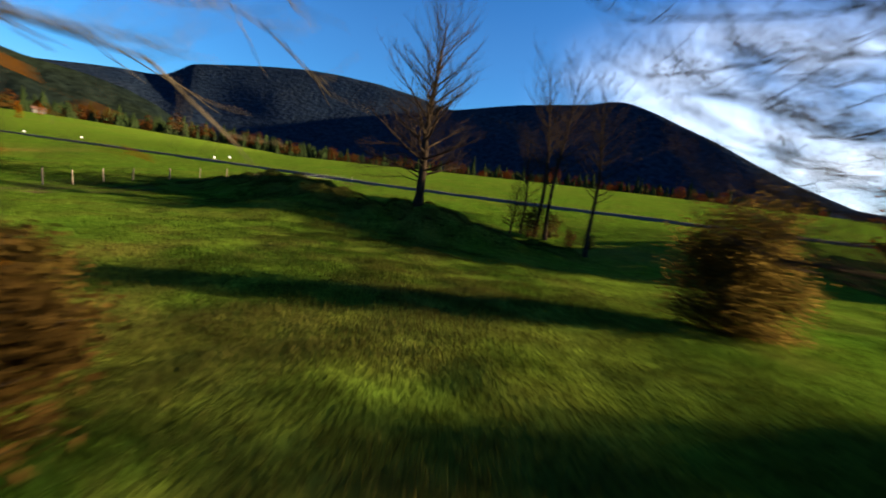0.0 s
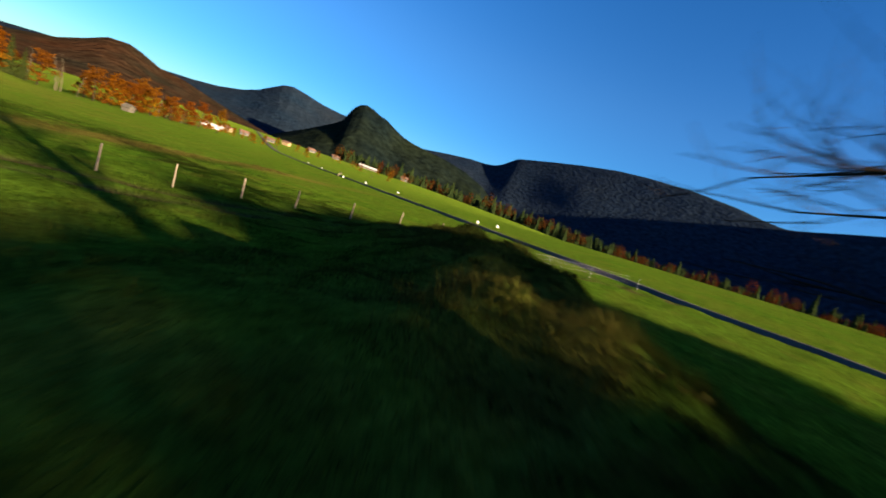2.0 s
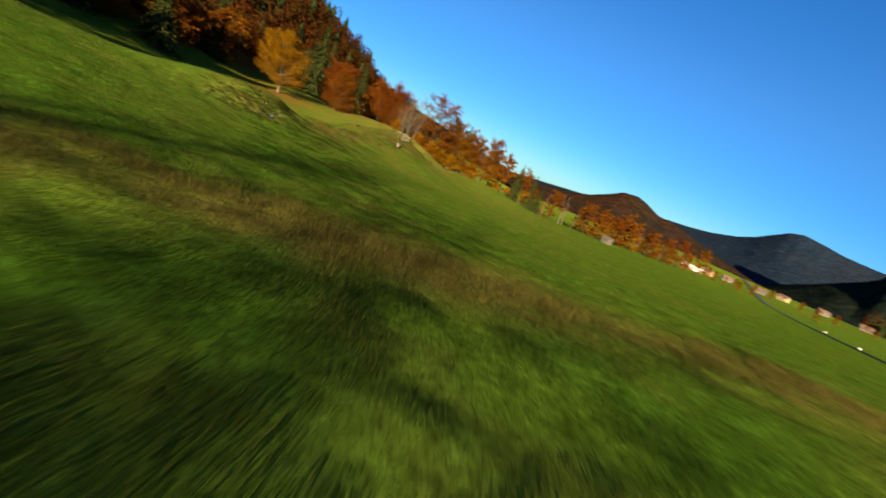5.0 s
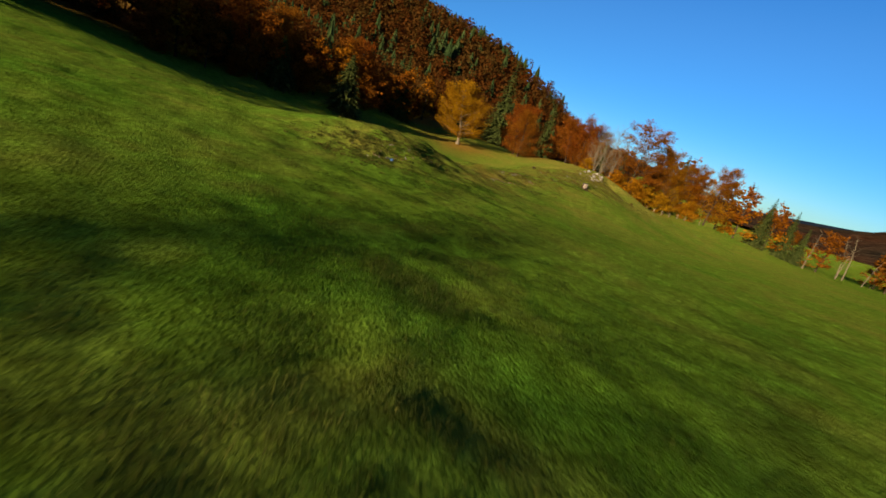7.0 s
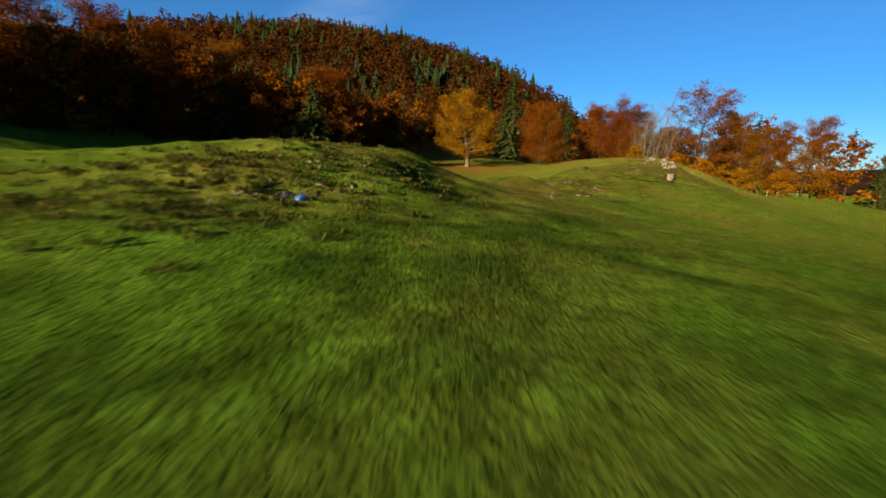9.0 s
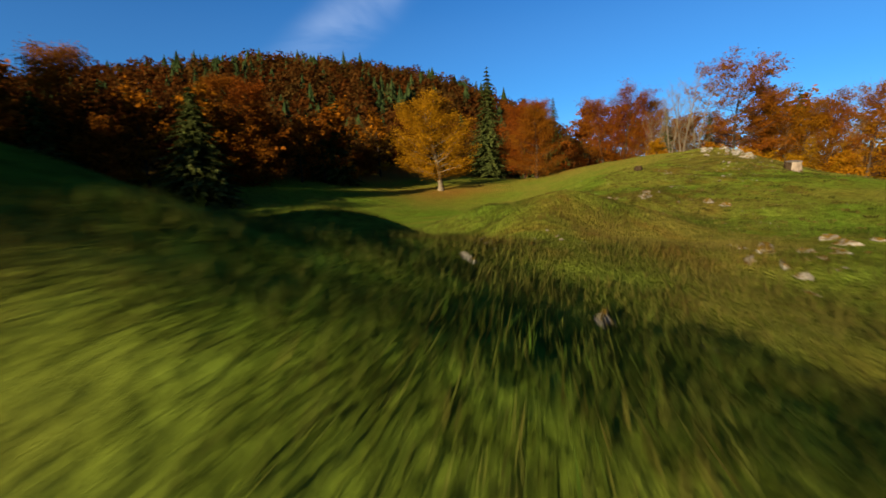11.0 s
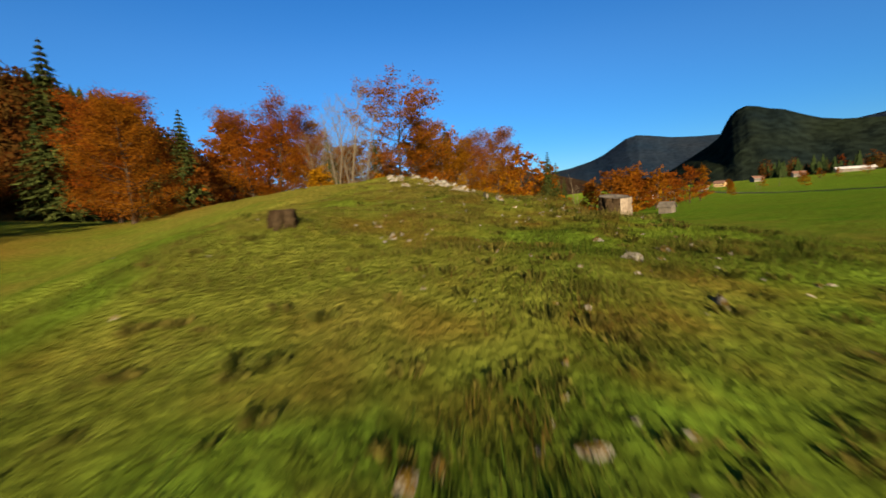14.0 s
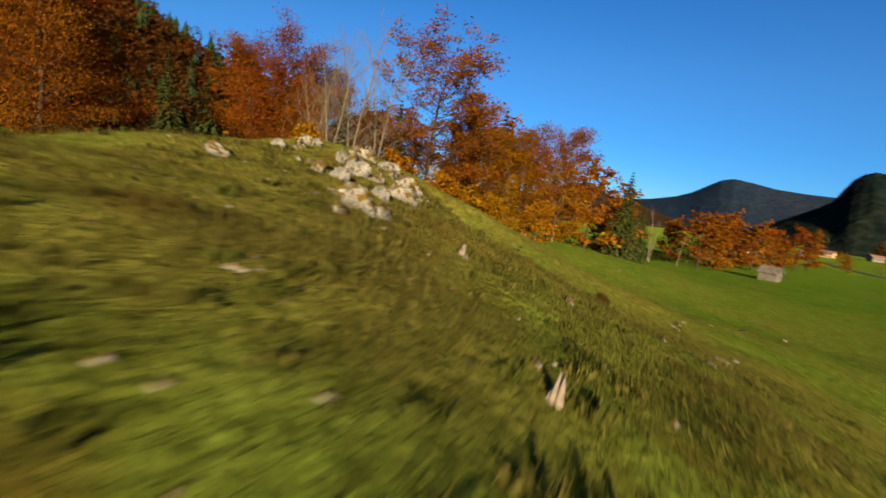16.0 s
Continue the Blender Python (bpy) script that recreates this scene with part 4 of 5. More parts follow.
ghost = broadleaf("birch_tree", "pale leafless tree at the wood's edge", "tree", None, 53, 13.0, 0.12, 0.18, 0.26, 28, bark="pale_bark", twigs=6, rise=1.3, fine=3, top=0.6, fork=2)
place(ghost, -159.6, 5.6)
bushy = broadleaf("young_beech", "low young beech in yellow-orange leaf", "tree", "yellow_leaf", 59, 5.0, 0.09, 0.05, 0.5, 16, 8, 0.20, 0.36, twigs=4, rise=0.35)
place(bushy, -163.5, 12.5)
for x, y, s, a in ((-153.0, -14.0, 0.85, 50), (-173.5, -2.0, 1.0, 190), (-171, 4, 0.8, 300)):
    stand(red, x, y, s, a)
for x, y, s, a in ((-161, -20, 1.0, 110), (-169, -5.0, 1.0, 190), (-166, -1.0, 0.7, 260), (-172, 15, 0.8, 10)):
    stand(russet, x, y, s, a)
for x, y, s, a in ((-174, 19.5, 0.85, 40), (-183, 28.0, 1.0, 130), (-176, 16, 1.05, 220), (-171.5, 9.0, 0.7, 200), (-168.5, 3.0, 0.55, 120)):
    stand(orange, x, y, s * 1.1, a)
rusty = broadleaf("beech_tree", "beech in rusty leaf farther in the wood", "tree", "red_leaf", 83, 12.0, 0.2, 0.06, 0.42, 14, 6, 0.38, 0.55, twigs=3, rise=0.6)
place(rusty, -176, -13)
golden = broadleaf("beech_tree", "beech in orange and yellow leaf farther off", "tree", "orange_leaf", 85, 12.0, 0.2, 0.06, 0.40, 14, 6, 0.38, 0.55, "bark", twigs=3, rise=0.7, mixed="yellow_leaf")
place(golden, -186, 24)
for x, y, s, a in ((-188, -18, 1.15, 150), (-182, 3, 1.0, 90), (-178, -6, 1.0, 10), (-184, -10, 1.1, 70)):
    stand(rusty, x, y, s, a)
for x, y, s, a in ((-190, 35, 1.05, 310), (-198, 42, 1.0, 180), (-195, 30, 1.1, 20), (-180, 14, 1.15, 160), (-184, 19, 1.1, 60)):
    stand(golden, x, y, s, a)
for x, y, s, a in ((-158, 4.2, 0.8, 70), (-162.5, 6.6, 1.06, 160), (-161, 1.8, 0.7, 10), (-177, 20.3, 0.85, 33), (-174.6, 17.6, 0.8, 99), (-181, 25.0, 0.9, 150)):
    stand(ghost, x, y, s, a)
for x, y, s, a in ((-165.5, 14.0, 0.8, 90), (-168.2, 15.6, 1.0, 180), (-171.5, 18.0, 0.9, 20), (-160.5, 8.6, 0.9, 45), (-158.5, 2.5, 0.7, 200), (-175.5, 24.5, 0.9, 140), (-163, 10.2, 0.8, 250)):
    stand(bushy, x, y, s, a)

spruce = conifer("spruce_tree", "tall dark green spruce at the wood's edge", 61, 26.0, 5.4, (0, 0, 0), 30)
place(spruce, -178.5, -38.2)
for x, y, s in ((-196, -29, 0.86), (-190, -33, 0.62), (-133, -39, 0.6), (-167, 2.0, 0.42), (-190, 40, 0.55), (-201, 46, 0.55), (-180.5, 19, 0.62), (-206, 50, 0.45), (-165.5, 8.0, 0.40)):
    stand(spruce, x, y, s, x * 13 % 360)
# unseen trees added in the east, to shade the first stretch of the meadow
for k in range(9):
    y = 18.2 + 1.9 * k
    for x in (43.8 + 1.4 * (k % 2), 48.6 - 1.4 * (k % 2)):
        stand(rusty, x, y + 0.2 * (x - 45), 0.66 + 0.06 * k - 0.0037 * k * k + 0.024 * (x > 46), 83 * k + 5 * x)
# high crowns, likewise out of view, added to shade ground farther along
shade_beech = broadleaf("beech_tree", "unseen tall beech with a high rusty crown, added for its shade", "tree", "red_leaf", 97, 18.2, 0.28, 0.76, 0.20, 22, 9, 0.38, 0.6, twigs=4, rise=0.5, top=0.35)
place(shade_beech, 74.0, 36.0)
for k in range(12):
    stand(shade_beech, 73.5 + 1.6 * (k % 3), 34.5 + 1.05 * k, (0.92, 0.95, 0.93, 0.96, 0.94, 0.96, 0.95, 0.90, 0.88, 0.95, 0.98, 0.95)[k], 131 * k)

broad = conifer("spruce_tree", "broad dark spruce with boughs down to the meadow", 67, 10.6, 4.2, (0, 0, 0), 22)
place(broad, -107.6, -27.5)
for x, y, s, a in ((-98, -34, 0.85, 120), (-130, -36, 0.98, 200)):
    stand(broad, x, y, s, a)
# unseen trees added east of the wood, to throw shade along its foot
for x, y, s, a in ((-57, -21.0, 0.87, 10), (-52, -24.0, 1.04, 80), (-58, -27.0, 1.04, 150), (-50, -29.5, 1.16, 220), (-56, -32.0, 1.16, 290), (-47, -34.0, 1.27, 40), (-59, -36.0, 1.16, 120)):
    stand(rusty, x, y, s, a)
for x, y, s, a in ((-54, -28.5, 1.04, 30), (-51, -33.0, 1.16, 160), (-57, -35.0, 1.10, 250)):
    stand(broad, x, y, s, a)
for x, y, s, a in ((-101, -39, 0.95, 20), (-94, -38, 1.05, 100), (-87, -39, 1.1, 190), (-80, -40, 1.05, 260), (-115, -39, 0.9, 300), (-121, -41, 0.95, 60)):
    stand(red, x, y, s, a)
# low red shrubs and young trees where the wood meets the meadow
blaze = broadleaf("young_beech", "low round beech in bright red-orange leaf", "tree", "red_leaf", 95, 6.0, 0.10, 0.03, 0.52, 22, 16, 0.15, 0.45, twigs=5, rise=0.6, top=0.6)
place(blaze, -116.0, -33.5)
edge = random.Random(91)
for k in range(18):
    x = -78 - 4.1 * k + edge.uniform(-1, 1)
    stand(edge.choice([blaze, blaze, rusty, golden]), x, -34.5 - 9.0 * (x < -134) + edge.uniform(-1.5, 1.0), edge.uniform(0.5, 0.95), edge.uniform(0, 360))

# autumn trees along the stream
pale = broadleaf("birch_tree", "far pale leafless tree along a stream", "tree", None, 87, 12.0, 0.14, 0.2, 0.24, 12, bark="pale_bark", twigs=4, rise=1.3, fine=1)
place(pale, -280, 126)
row = random.Random(77)
for k in range(38):
    u = k / 37
    x, y = -222 - 68 * u + row.uniform(-9, 9), 52 + 90 * u + row.uniform(-9, 9)
    kind = row.choice([rusty, rusty, rusty, golden, pale] if u < 0.55 else [golden, golden, pale, rusty, pale])
    stand(kind, x, y, row.uniform(0.75, 1.2), row.uniform(0, 360))
for k in range(34):
    a = radians(126 + 32 * k / 33)
    d = row.uniform(290, 420)
    stand(row.choice([golden, golden, rusty, pale, golden]), -60 + d * math.cos(a), 30 + d * math.sin(a), row.uniform(0.4, 0.65), row.uniform(0, 360))

# bush and trees beside the start
shrub = broadleaf("hawthorn_bush", "round bush with withered brown leaves on the meadow", "bush", "brown_leaf", 71, 3.0, 0.05, 0.06, 0.40, 26, 11, 0.042, 0.20, fork=4, twigs=5, rise=0.7, top=0.6)
place(shrub, 6.6, 8.15)
shrub.scale = (1.0, 1.05, 0.97)
low = broadleaf("beech_bush", "low bush in brown-orange autumn leaf", "bush", "brown_leaf", 75, 1.6, 0.04, 0.05, 0.6, 16, 9, 0.055, 0.16, fork=3, twigs=4, rise=0.6)
place(low, -3.6, 2.5)
stand(low, -4.6, 4.0, 0.9, 120)
stand(low, -138.1, 19.8, 0.3, 40)
# two more bushes out of view, added for their shade on the grass
for x, y, s, a in ((13.5, 2.9, 0.9, 300), (15.5, 1.6, 0.9, 80)):
    stand(shrub, x, y, s, a)
hazel = broadleaf("hazel_bush", "overhanging hazel with few orange leaves", "bush", "orange_leaf", 73, 4.6, 0.07, 0.12, 0.5, 20, 4, 0.05, 0.2, keep=0.3, fork=4, twigs=5, rise=0.5, fine=3)
place(hazel, -4.6, 1.0)
# long boughs that hang over the way
boughs = random.Random(21)
base = Vector((-4.6, 1.0, ground_z(-4.6, 1.0) - 0.05))
for k, (line, thick) in enumerate((([(0.1, 0.1, 1.9), (0.9, 0.8, 2.65), (1.59, 1.11, 2.88), (2.07, 1.03, 2.85), (2.69, 1.16, 2.77), (3.09, 1.41, 2.38)], 0.028), ([(1.9, 1.1, 3.15), (2.35, 1.75, 3.25), (2.7, 1.95, 3.35), (2.95, 2.05, 3.25), (3.4, 2.25, 2.9)], 0.013), ([(0.1, 0.1, 2.0), (1.5, 0.6, 2.7), (2.2, 0.9, 2.85), (2.4, 1.1, 2.85), (2.75, 1.35, 2.9)], 0.016), ([(0.1, 0.1, 2.6), (1.6, 0.9, 3.9), (2.6, 1.6, 3.9), (3.0, 1.8, 3.6), (3.15, 1.9, 3.4)], 0.014))):
    tube = Tubes(6)
    pts = [Vector(p) for p in line]
    tube.add(pts, [thick * (1 - 0.75 * i / (len(pts) - 1)) for i in range(len(pts))])
    for p, q in zip(pts[1:], pts[2:]):
        for _ in range(7):
            start = p.lerp(q, boughs.random())
            twig = crooked(boughs, start, (q - p).normalized() + Vector((boughs.uniform(-1, 1), boughs.uniform(-1, 1), boughs.uniform(-0.5, 1))), boughs.uniform(0.15, 0.55), 4, 0.3, 0.1)
            tube.add(twig, [0.005, 0.004, 0.0035, 0.003, 0.002], 4)
    part("bough", tube.mesh("bough", M["pale_bark"]), hazel, "long bent bare bough")
alder = broadleaf("bare_tree", "leafless tree with fine hanging twigs", "tree", None, 79, 6.2, 0.06, 0.3, 0.42, 22, twigs=9, rise=0.1, fine=6, top=0.9, fork=2, lean=(-0.22, 0.62), thin=0.0065)
place(alder, 4.6, 0.8)
thicket = broadleaf("thicket", "dense leafless thicket with a reddish tinge below trees", "bush", "brown_leaf", 91, 3.4, 0.05, 0.05, 0.40, 20, 2, 0.10, 0.3, keep=0.4, fork=4, twigs=5, rise=0.9, top=0.7, fine=2)
place(thicket, 9.8, 39.0)
for x, y, s, a in ((12.2, 39.8, 0.75, 60), (13.2, 36.5, 0.5, 160), (14.0, 34.5, 0.45, 250)):
    stand(thicket, x, y, s, a)


# ---- fence along the track ----
def fence_post(height, seed):
    rng = random.Random(seed)
    bm = bmesh.new()
    bmesh.ops.create_cone(bm, cap_ends=True, segments=7, radius1=0.062, radius2=0.052, depth=height + 0.3)
    for q in bm.verts:
        q.co += Vector((rng.uniform(-0.012, 0.012), rng.uniform(-0.012, 0.012), rng.uniform(-0.03, 0.03) * (q.co.z > 0) + (height - 0.3) / 2))
    me = bpy.data.meshes.new("fence_post")
    bm.to_mesh(me)
    bm.free()
    me.materials.append(M["wood"])
    return me


post_meshes = [fence_post(1.15, k) for k in range(4)]
FENCE = [(-25.6, 19.5), (-26.1, 23.0), (-26.6, 26.5), (-27.0, 30.0), (-27.5, 33.1), (-27.9, 36.7), (-27.8, 40.1), (-26.5, 43.5), (-25.5, 47.2), (-24.2, 50.6)]
lean = random.Random(4)
for k, (x, y) in enumerate(FENCE):
    ob = new("fence_post", post_meshes[k % 4])
    ob.matrix_basis = pose(x, y, ground_z(x, y), lean.uniform(-3, 3), lean.uniform(-3, 3), lean.uniform(0, 360))
    tagged(ob, "weathered grey wooden fence post standing in grass", "fence post", "fence posts along the track")
TAPE_LINE = [(-18.6, 51.0), (-17.0, 55.5), (-15.0, 60.0), (-12.0, 64.5)]
for x, y in TAPE_LINE:
    rod = Tubes(6)
    rod.add([Vector((0, 0, -0.2)), Vector((0, 0, 1.0)), Vector((0.004, 0, 1.06))], [0.011, 0.010, 0.004])
    ob = new("plastic_post", rod.mesh("plastic_post", M["white"]))
    ob.matrix_basis = pose(x, y, ground_z(x, y), lean.uniform(-4, 4), lean.uniform(-4, 4), 0)
    tagged(ob, "thin white plastic fence post in grass", "fence post", "plastic posts of the tape fence")
for z in (0.45, 0.75, 1.0):
    line = Tubes(4)
    pts = []
    for (ax, ay), (bx, by) in zip(TAPE_LINE, TAPE_LINE[1:]):
        az, bz = ground_z(ax, ay) + z, ground_z(bx, by) + z
        pts += [Vector((ax + (bx - ax) * u, ay + (by - ay) * u, az + (bz - az) * u - 0.20 * u * (1 - u))) for u in (0.0, 0.25, 0.5, 0.75)]
    line.add(pts, [0.004] * len(pts))
    tagged(new("fence_tape", line.mesh("fence_tape", M["tape"])), "pale electric fence tape between posts", "fence tape", "strands of fence tape")


# ---- rocks and stumps on the knoll ----
def rock_mesh(seed, flat, detail=3):
    bm = bmesh.new()
    bmesh.ops.create_icosphere(bm, subdivisions=detail, radius=1.0)
    rng = random.Random(seed)
    cuts = [(Vector((rng.uniform(-1, 1), rng.uniform(-1, 1), rng.uniform(-0.35, 0.9))).normalized(), rng.uniform(0.22, 0.62)) for _ in range(16)]
    stretch = 1 + 0.5 * rng.random()
    for q in bm.verts:
        p = q.co.copy()
        for nrm, d in cuts:
            over = p.dot(nrm) - d
            if over > 0:
                p -= nrm * over
        crack = abs(noise.noise(Vector((p.x * 2.6, p.y * 2.6, p.z * 1.2)) + Vector((seed, 0, 0))))
        p += p.normalized() * (0.10 * noise.noise(p * 9 + Vector((0, seed, 0))) - 0.22 * max(0.0, 0.13 - crack) / 0.13)
        p.x *= stretch
        q.co = Vector((p.x, p.y * 0.75, p.z * flat))
    me = bpy.data.meshes.new("rock")
    bm.to_mesh(me)
    bm.free()
    me.materials.append(M["rock"])
    return me


rocks = [rock_mesh(k, f) for k, f in ((1, 0.5), (2, 0.7), (3, 0.45), (4, 0.85), (5, 0.6), (6, 0.35))]
pebbles = [rock_mesh(k + 10, f, 2) for k, f in ((1, 0.5), (2, 0.7), (3, 0.45), (4, 0.85), (5, 0.6), (6, 0.35))]


def rock(x, y, size, k=0, turn=0.0, up=0.25, label="grey-white limestone rock half sunk in grass", group="limestone rocks"):
    ob = new("rock", (rocks if size > 0.1 else pebbles)[k % 6])
    ob.matrix_basis = pose(x, y, ground_z(x, y) + size * (up - 0.25), 0, 0, turn) @ Matrix.Diagonal((size, size, size, 1))
    return tagged(ob, label, "rock", group)


# broken rock ledge in the meadow
ledge = random.Random(27)
for k in range(64):
    u = ledge.random()
    x, y = -76.0 - 9.2 * u + ledge.gauss(0, 0.3), 16.7 - 0.6 * u + ledge.gauss(0, 0.35) - ledge.choice([0, 0, 0.8, 1.6, 2.4])
    rock(x, y, ledge.uniform(0.08, 0.27) * (1.0 if u < 0.45 else 0.7), ledge.randint(0, 5), ledge.uniform(0, 360), 0.13, "grey limestone piece of a low ledge", "pieces of the low ledge")
for k in range(16):
    rock(-97.6 + ledge.gauss(0, 0.9), 14.9 + ledge.gauss(0, 0.5), ledge.uniform(0.08, 0.26), ledge.randint(0, 5), ledge.uniform(0, 360), 0.26, "grey limestone piece of a low ledge", "pieces of the low ledge")
for x, y, s, k, a in ((-77.3, 16.5, 0.42, 0, 20), (-77.9, 16.75, 0.40, 1, 200), (-78.6, 16.8, 0.44, 2, 60), (-79.2, 16.85, 0.42, 4, 0), (-79.9, 16.7, 0.36, 1, 70), (-81.6, 15.2, 0.3, 3, 40), (-83.2, 15.4, 0.34, 0, 110), (-84.8, 15.9, 0.26, 3, 10), (-80.6, 16.7, 0.3, 2, 120), (-77.0, 16.1, 0.3, 5, 80), (-97.4, 14.6, 0.4, 1, 0), (-98.6, 15.6, 0.32, 3, 70), (-99.3, 16.0, 0.3, 0, 120), (-92.7, 13.6, 0.3, 3, 30), (-93.5, 12.0, 0.28, 1, 80), (-93.0, 14.2, 0.2, 0, 150), (-95.8, 15.0, 0.22, 2, 100)):
    rock(x, y, s, k, a, 0.18)
def blue_sack(x, y, turn):
    """A slumped, creased plastic sack."""
    bm = bmesh.new()
    bmesh.ops.create_icosphere(bm, subdivisions=4, radius=1.0)
    for q in bm.verts:
        p = q.co
        crease = 0.16 * noise.noise(p * 2.6) + 0.10 * abs(noise.noise(p * 6.0))
        q.co = Vector((p.x * (0.36 + crease * 0.4), p.y * 0.24, (p.z if p.z > -0.5 else -0.5) * 0.24 + 0.10 + crease * 0.3))
    me = bpy.data.meshes.new("plastic_sack")
    bm.to_mesh(me)
    bm.free()
    me.polygons.foreach_set("use_smooth", [True] * len(me.polygons))
    me.materials.append(M["blue_plastic"])
    ob = new("plastic_sack", me)
    ob.matrix_basis = pose(x, y, ground_z(x, y) - 0.02, 0, 0, turn) @ Matrix.Diagonal((0.55, 0.55, 0.42, 1))
    return tagged(ob, "crumpled blue plastic sack against a limestone ledge", "sack")


blue_sack(-78.1, 17.05, 30)
# rocks along the knoll's spine
for x, y, s, k, a in ((-108.6, 11.9, 0.36, 5, 30), (-109.5, 12.3, 0.22, 2, 80), (-112.4, 12.4, 0.18, 1, 30), (-94.6, 11.55, 0.2, 3, 20), (-94.35, 11.8, 0.1, 1, 70), (-95.1, 11.95, 0.12, 4, 10), (-94.9, 11.2, 0.13, 0, 40), (-96.6, 12.2, 0.1, 3, 60), (-97.0, 11.4, 0.08, 1, 0), (-116.4, 13.7, 0.26, 4, 10), (-116.0, 13.3, 0.16, 0, 80), (-122.3, 12.9, 0.22, 3, 30), (-118.6, 9.9, 0.2, 4, 60), (-119.0, 10.3, 0.16, 2, 10), (-122.3, 18.0, 0.28, 5, 20), (-123.4, 18.6, 0.2, 2, 80), (-112.0, 5.8, 0.22, 5, 30), (-110.5, 4.0, 0.2, 2, 90), (-128.2, 15.75, 0.12, 3, 40), (-139.5, 23.1, 0.25, 1, 20), (-139.0, 22.6, 0.18, 3, 60), (-140.2, 23.6, 0.22, 0, 90), (-138.4, 22.4, 0.14, 4, 10), (-136.0, 22.7, 0.24, 3, 30), (-145.8, 32.0, 0.5, 5, 20), (-144.6, 31.0, 0.2, 2, 50), (-129.2, 15.1, 0.12, 4, 20), (-131.0, 15.2, 0.22, 3, 10), (-129.8, 12.3, 0.2, 5, 10)):
    rock(x, y, s, k, a, 0.2)
flank = random.Random(51)
for k in range(14):
    u = flank.random()
    x, y = -94.6 - 1.9 * u + flank.gauss(0, 0.12), 11.0 + 0.7 * u + flank.gauss(0, 0.22)
    rock(x, y, flank.choice([0.04, 0.06, 0.08, 0.1]) * flank.uniform(0.8, 1.2), flank.choice([0, 1, 3, 4]), flank.uniform(0, 360), 0.25, "grey limestone piece on a rough brown hump", "stones of the brown hump")
rock(-95.05, 11.15, 0.24, 3, 30, 0.2)
# a small broken outcrop, and rubble round the blocks of the large one
rubble = random.Random(33)
for k in range(44):
    u = k / 43
    x, y = -110.3 + 2.6 * u + rubble.gauss(0, 0.2), 10.3 + 0.6 * u + rubble.gauss(0, 0.24)
    rock(x, y, rubble.choice([0.06, 0.08, 0.1, 0.13, 0.18]) * rubble.uniform(0.8, 1.2), rubble.choice([1, 3, 4, 1]), rubble.uniform(0, 360), 0.5, "jagged limestone piece of a small broken ridge", "pieces of the small outcrop")
for k in range(12):
    x, y = -107.0 + rubble.gauss(0, 0.45), 9.9 + rubble.gauss(0, 0.32)
    rock(x, y, rubble.uniform(0.07, 0.19), rubble.randint(0, 5), rubble.uniform(0, 360), 0.5, "grey limestone piece below a small broken ridge", "pieces of the small outcrop")
for x, y, s, k, a in ((-109.2, 12.9, 0.46, 5, 20), (-108.8, 13.5, 0.40, 5, 70), (-107.9, 10.8, 0.26, 3, 30), (-110.3, 10.3, 0.24, 1, 80)):
    rock(x, y, s, k, a, 0.45, "flat pale limestone slab standing out of grass", "slabs of the small outcrop")
for x, y in ((-132.0, 13.3), (-133.4, 13.6), (-135.2, 13.7), (-137.2, 12.6), (-138.6, 12.0), (-133.4, 12.4), (-136.6, 10.6)):
    for _ in range(6):
        rock(x + rubble.gauss(0, 0.45), y + rubble.gauss(0, 0.45), rubble.uniform(0.08, 0.22), rubble.randint(0, 5), rubble.uniform(0, 360), 0.45, "jagged limestone rubble beside larger blocks", "rubble of the outcrop")
# the outcrop on the knoll's crest
for x, y, s, k, a in ((-133.5, 12.2, 0.40, 2, 20), (-132.8, 12.9, 0.3, 0, 70), (-132.1, 13.3, 0.36, 1, 130), (-131.6, 13.6, 0.3, 4, 40), (-131.2, 13.9, 0.3, 3, 190), (-130.7, 13.5, 0.2, 0, 10), (-132.6, 13.7, 0.32, 3, 60), (-133.3, 13.8, 0.34, 1, 100), (-134.0, 13.3, 0.3, 5, 30), (-134.9, 13.9, 0.36, 3, 10), (-135.6, 13.6, 0.42, 1, 70), (-136.3, 13.1, 0.34, 4, 20), (-135.9, 10.3, 0.3, 0, 80), (-136.6, 10.5, 0.22, 1, 20), (-137.5, 10.7, 0.4, 3, 60), (-138.6, 11.6, 0.5, 1, 100), (-139.2, 12.4, 0.45, 4, 50), (-138.4, 12.7, 0.5, 3, 140), (-137.4, 12.9, 0.4, 0, 30), (-132.4, 10.8, 0.34, 2, 80), (-140.0, 11.5, 0.4, 1, 10)):
    rock(x, y, 1.15 * s, (1, 3, 4)[k % 3], a, 0.52, "rugged pale limestone block of the outcrop", "blocks of the outcrop")
for x, y, s, k, a in ((-134.7, 12.5, 0.52, 3, 20), (-134.2, 12.9, 0.36, 1, 90), (-135.3, 12.1, 0.42, 4, 150), (-131.5, 13.45, 0.40, 3, 60), (-131.1, 14.0, 0.30, 1, 10), (-138.2, 10.0, 0.36, 3, 100), (-132.4, 10.7, 0.26, 4, 40)):
    rock(x, y, s, k, a, 0.75, "tall cracked limestone block on a knoll's crest", "blocks of the outcrop")
rock(-121.95, 12.85, 0.20, 3, 30, 0.5, "white limestone stone on a grassy hump", "stones round the stump")
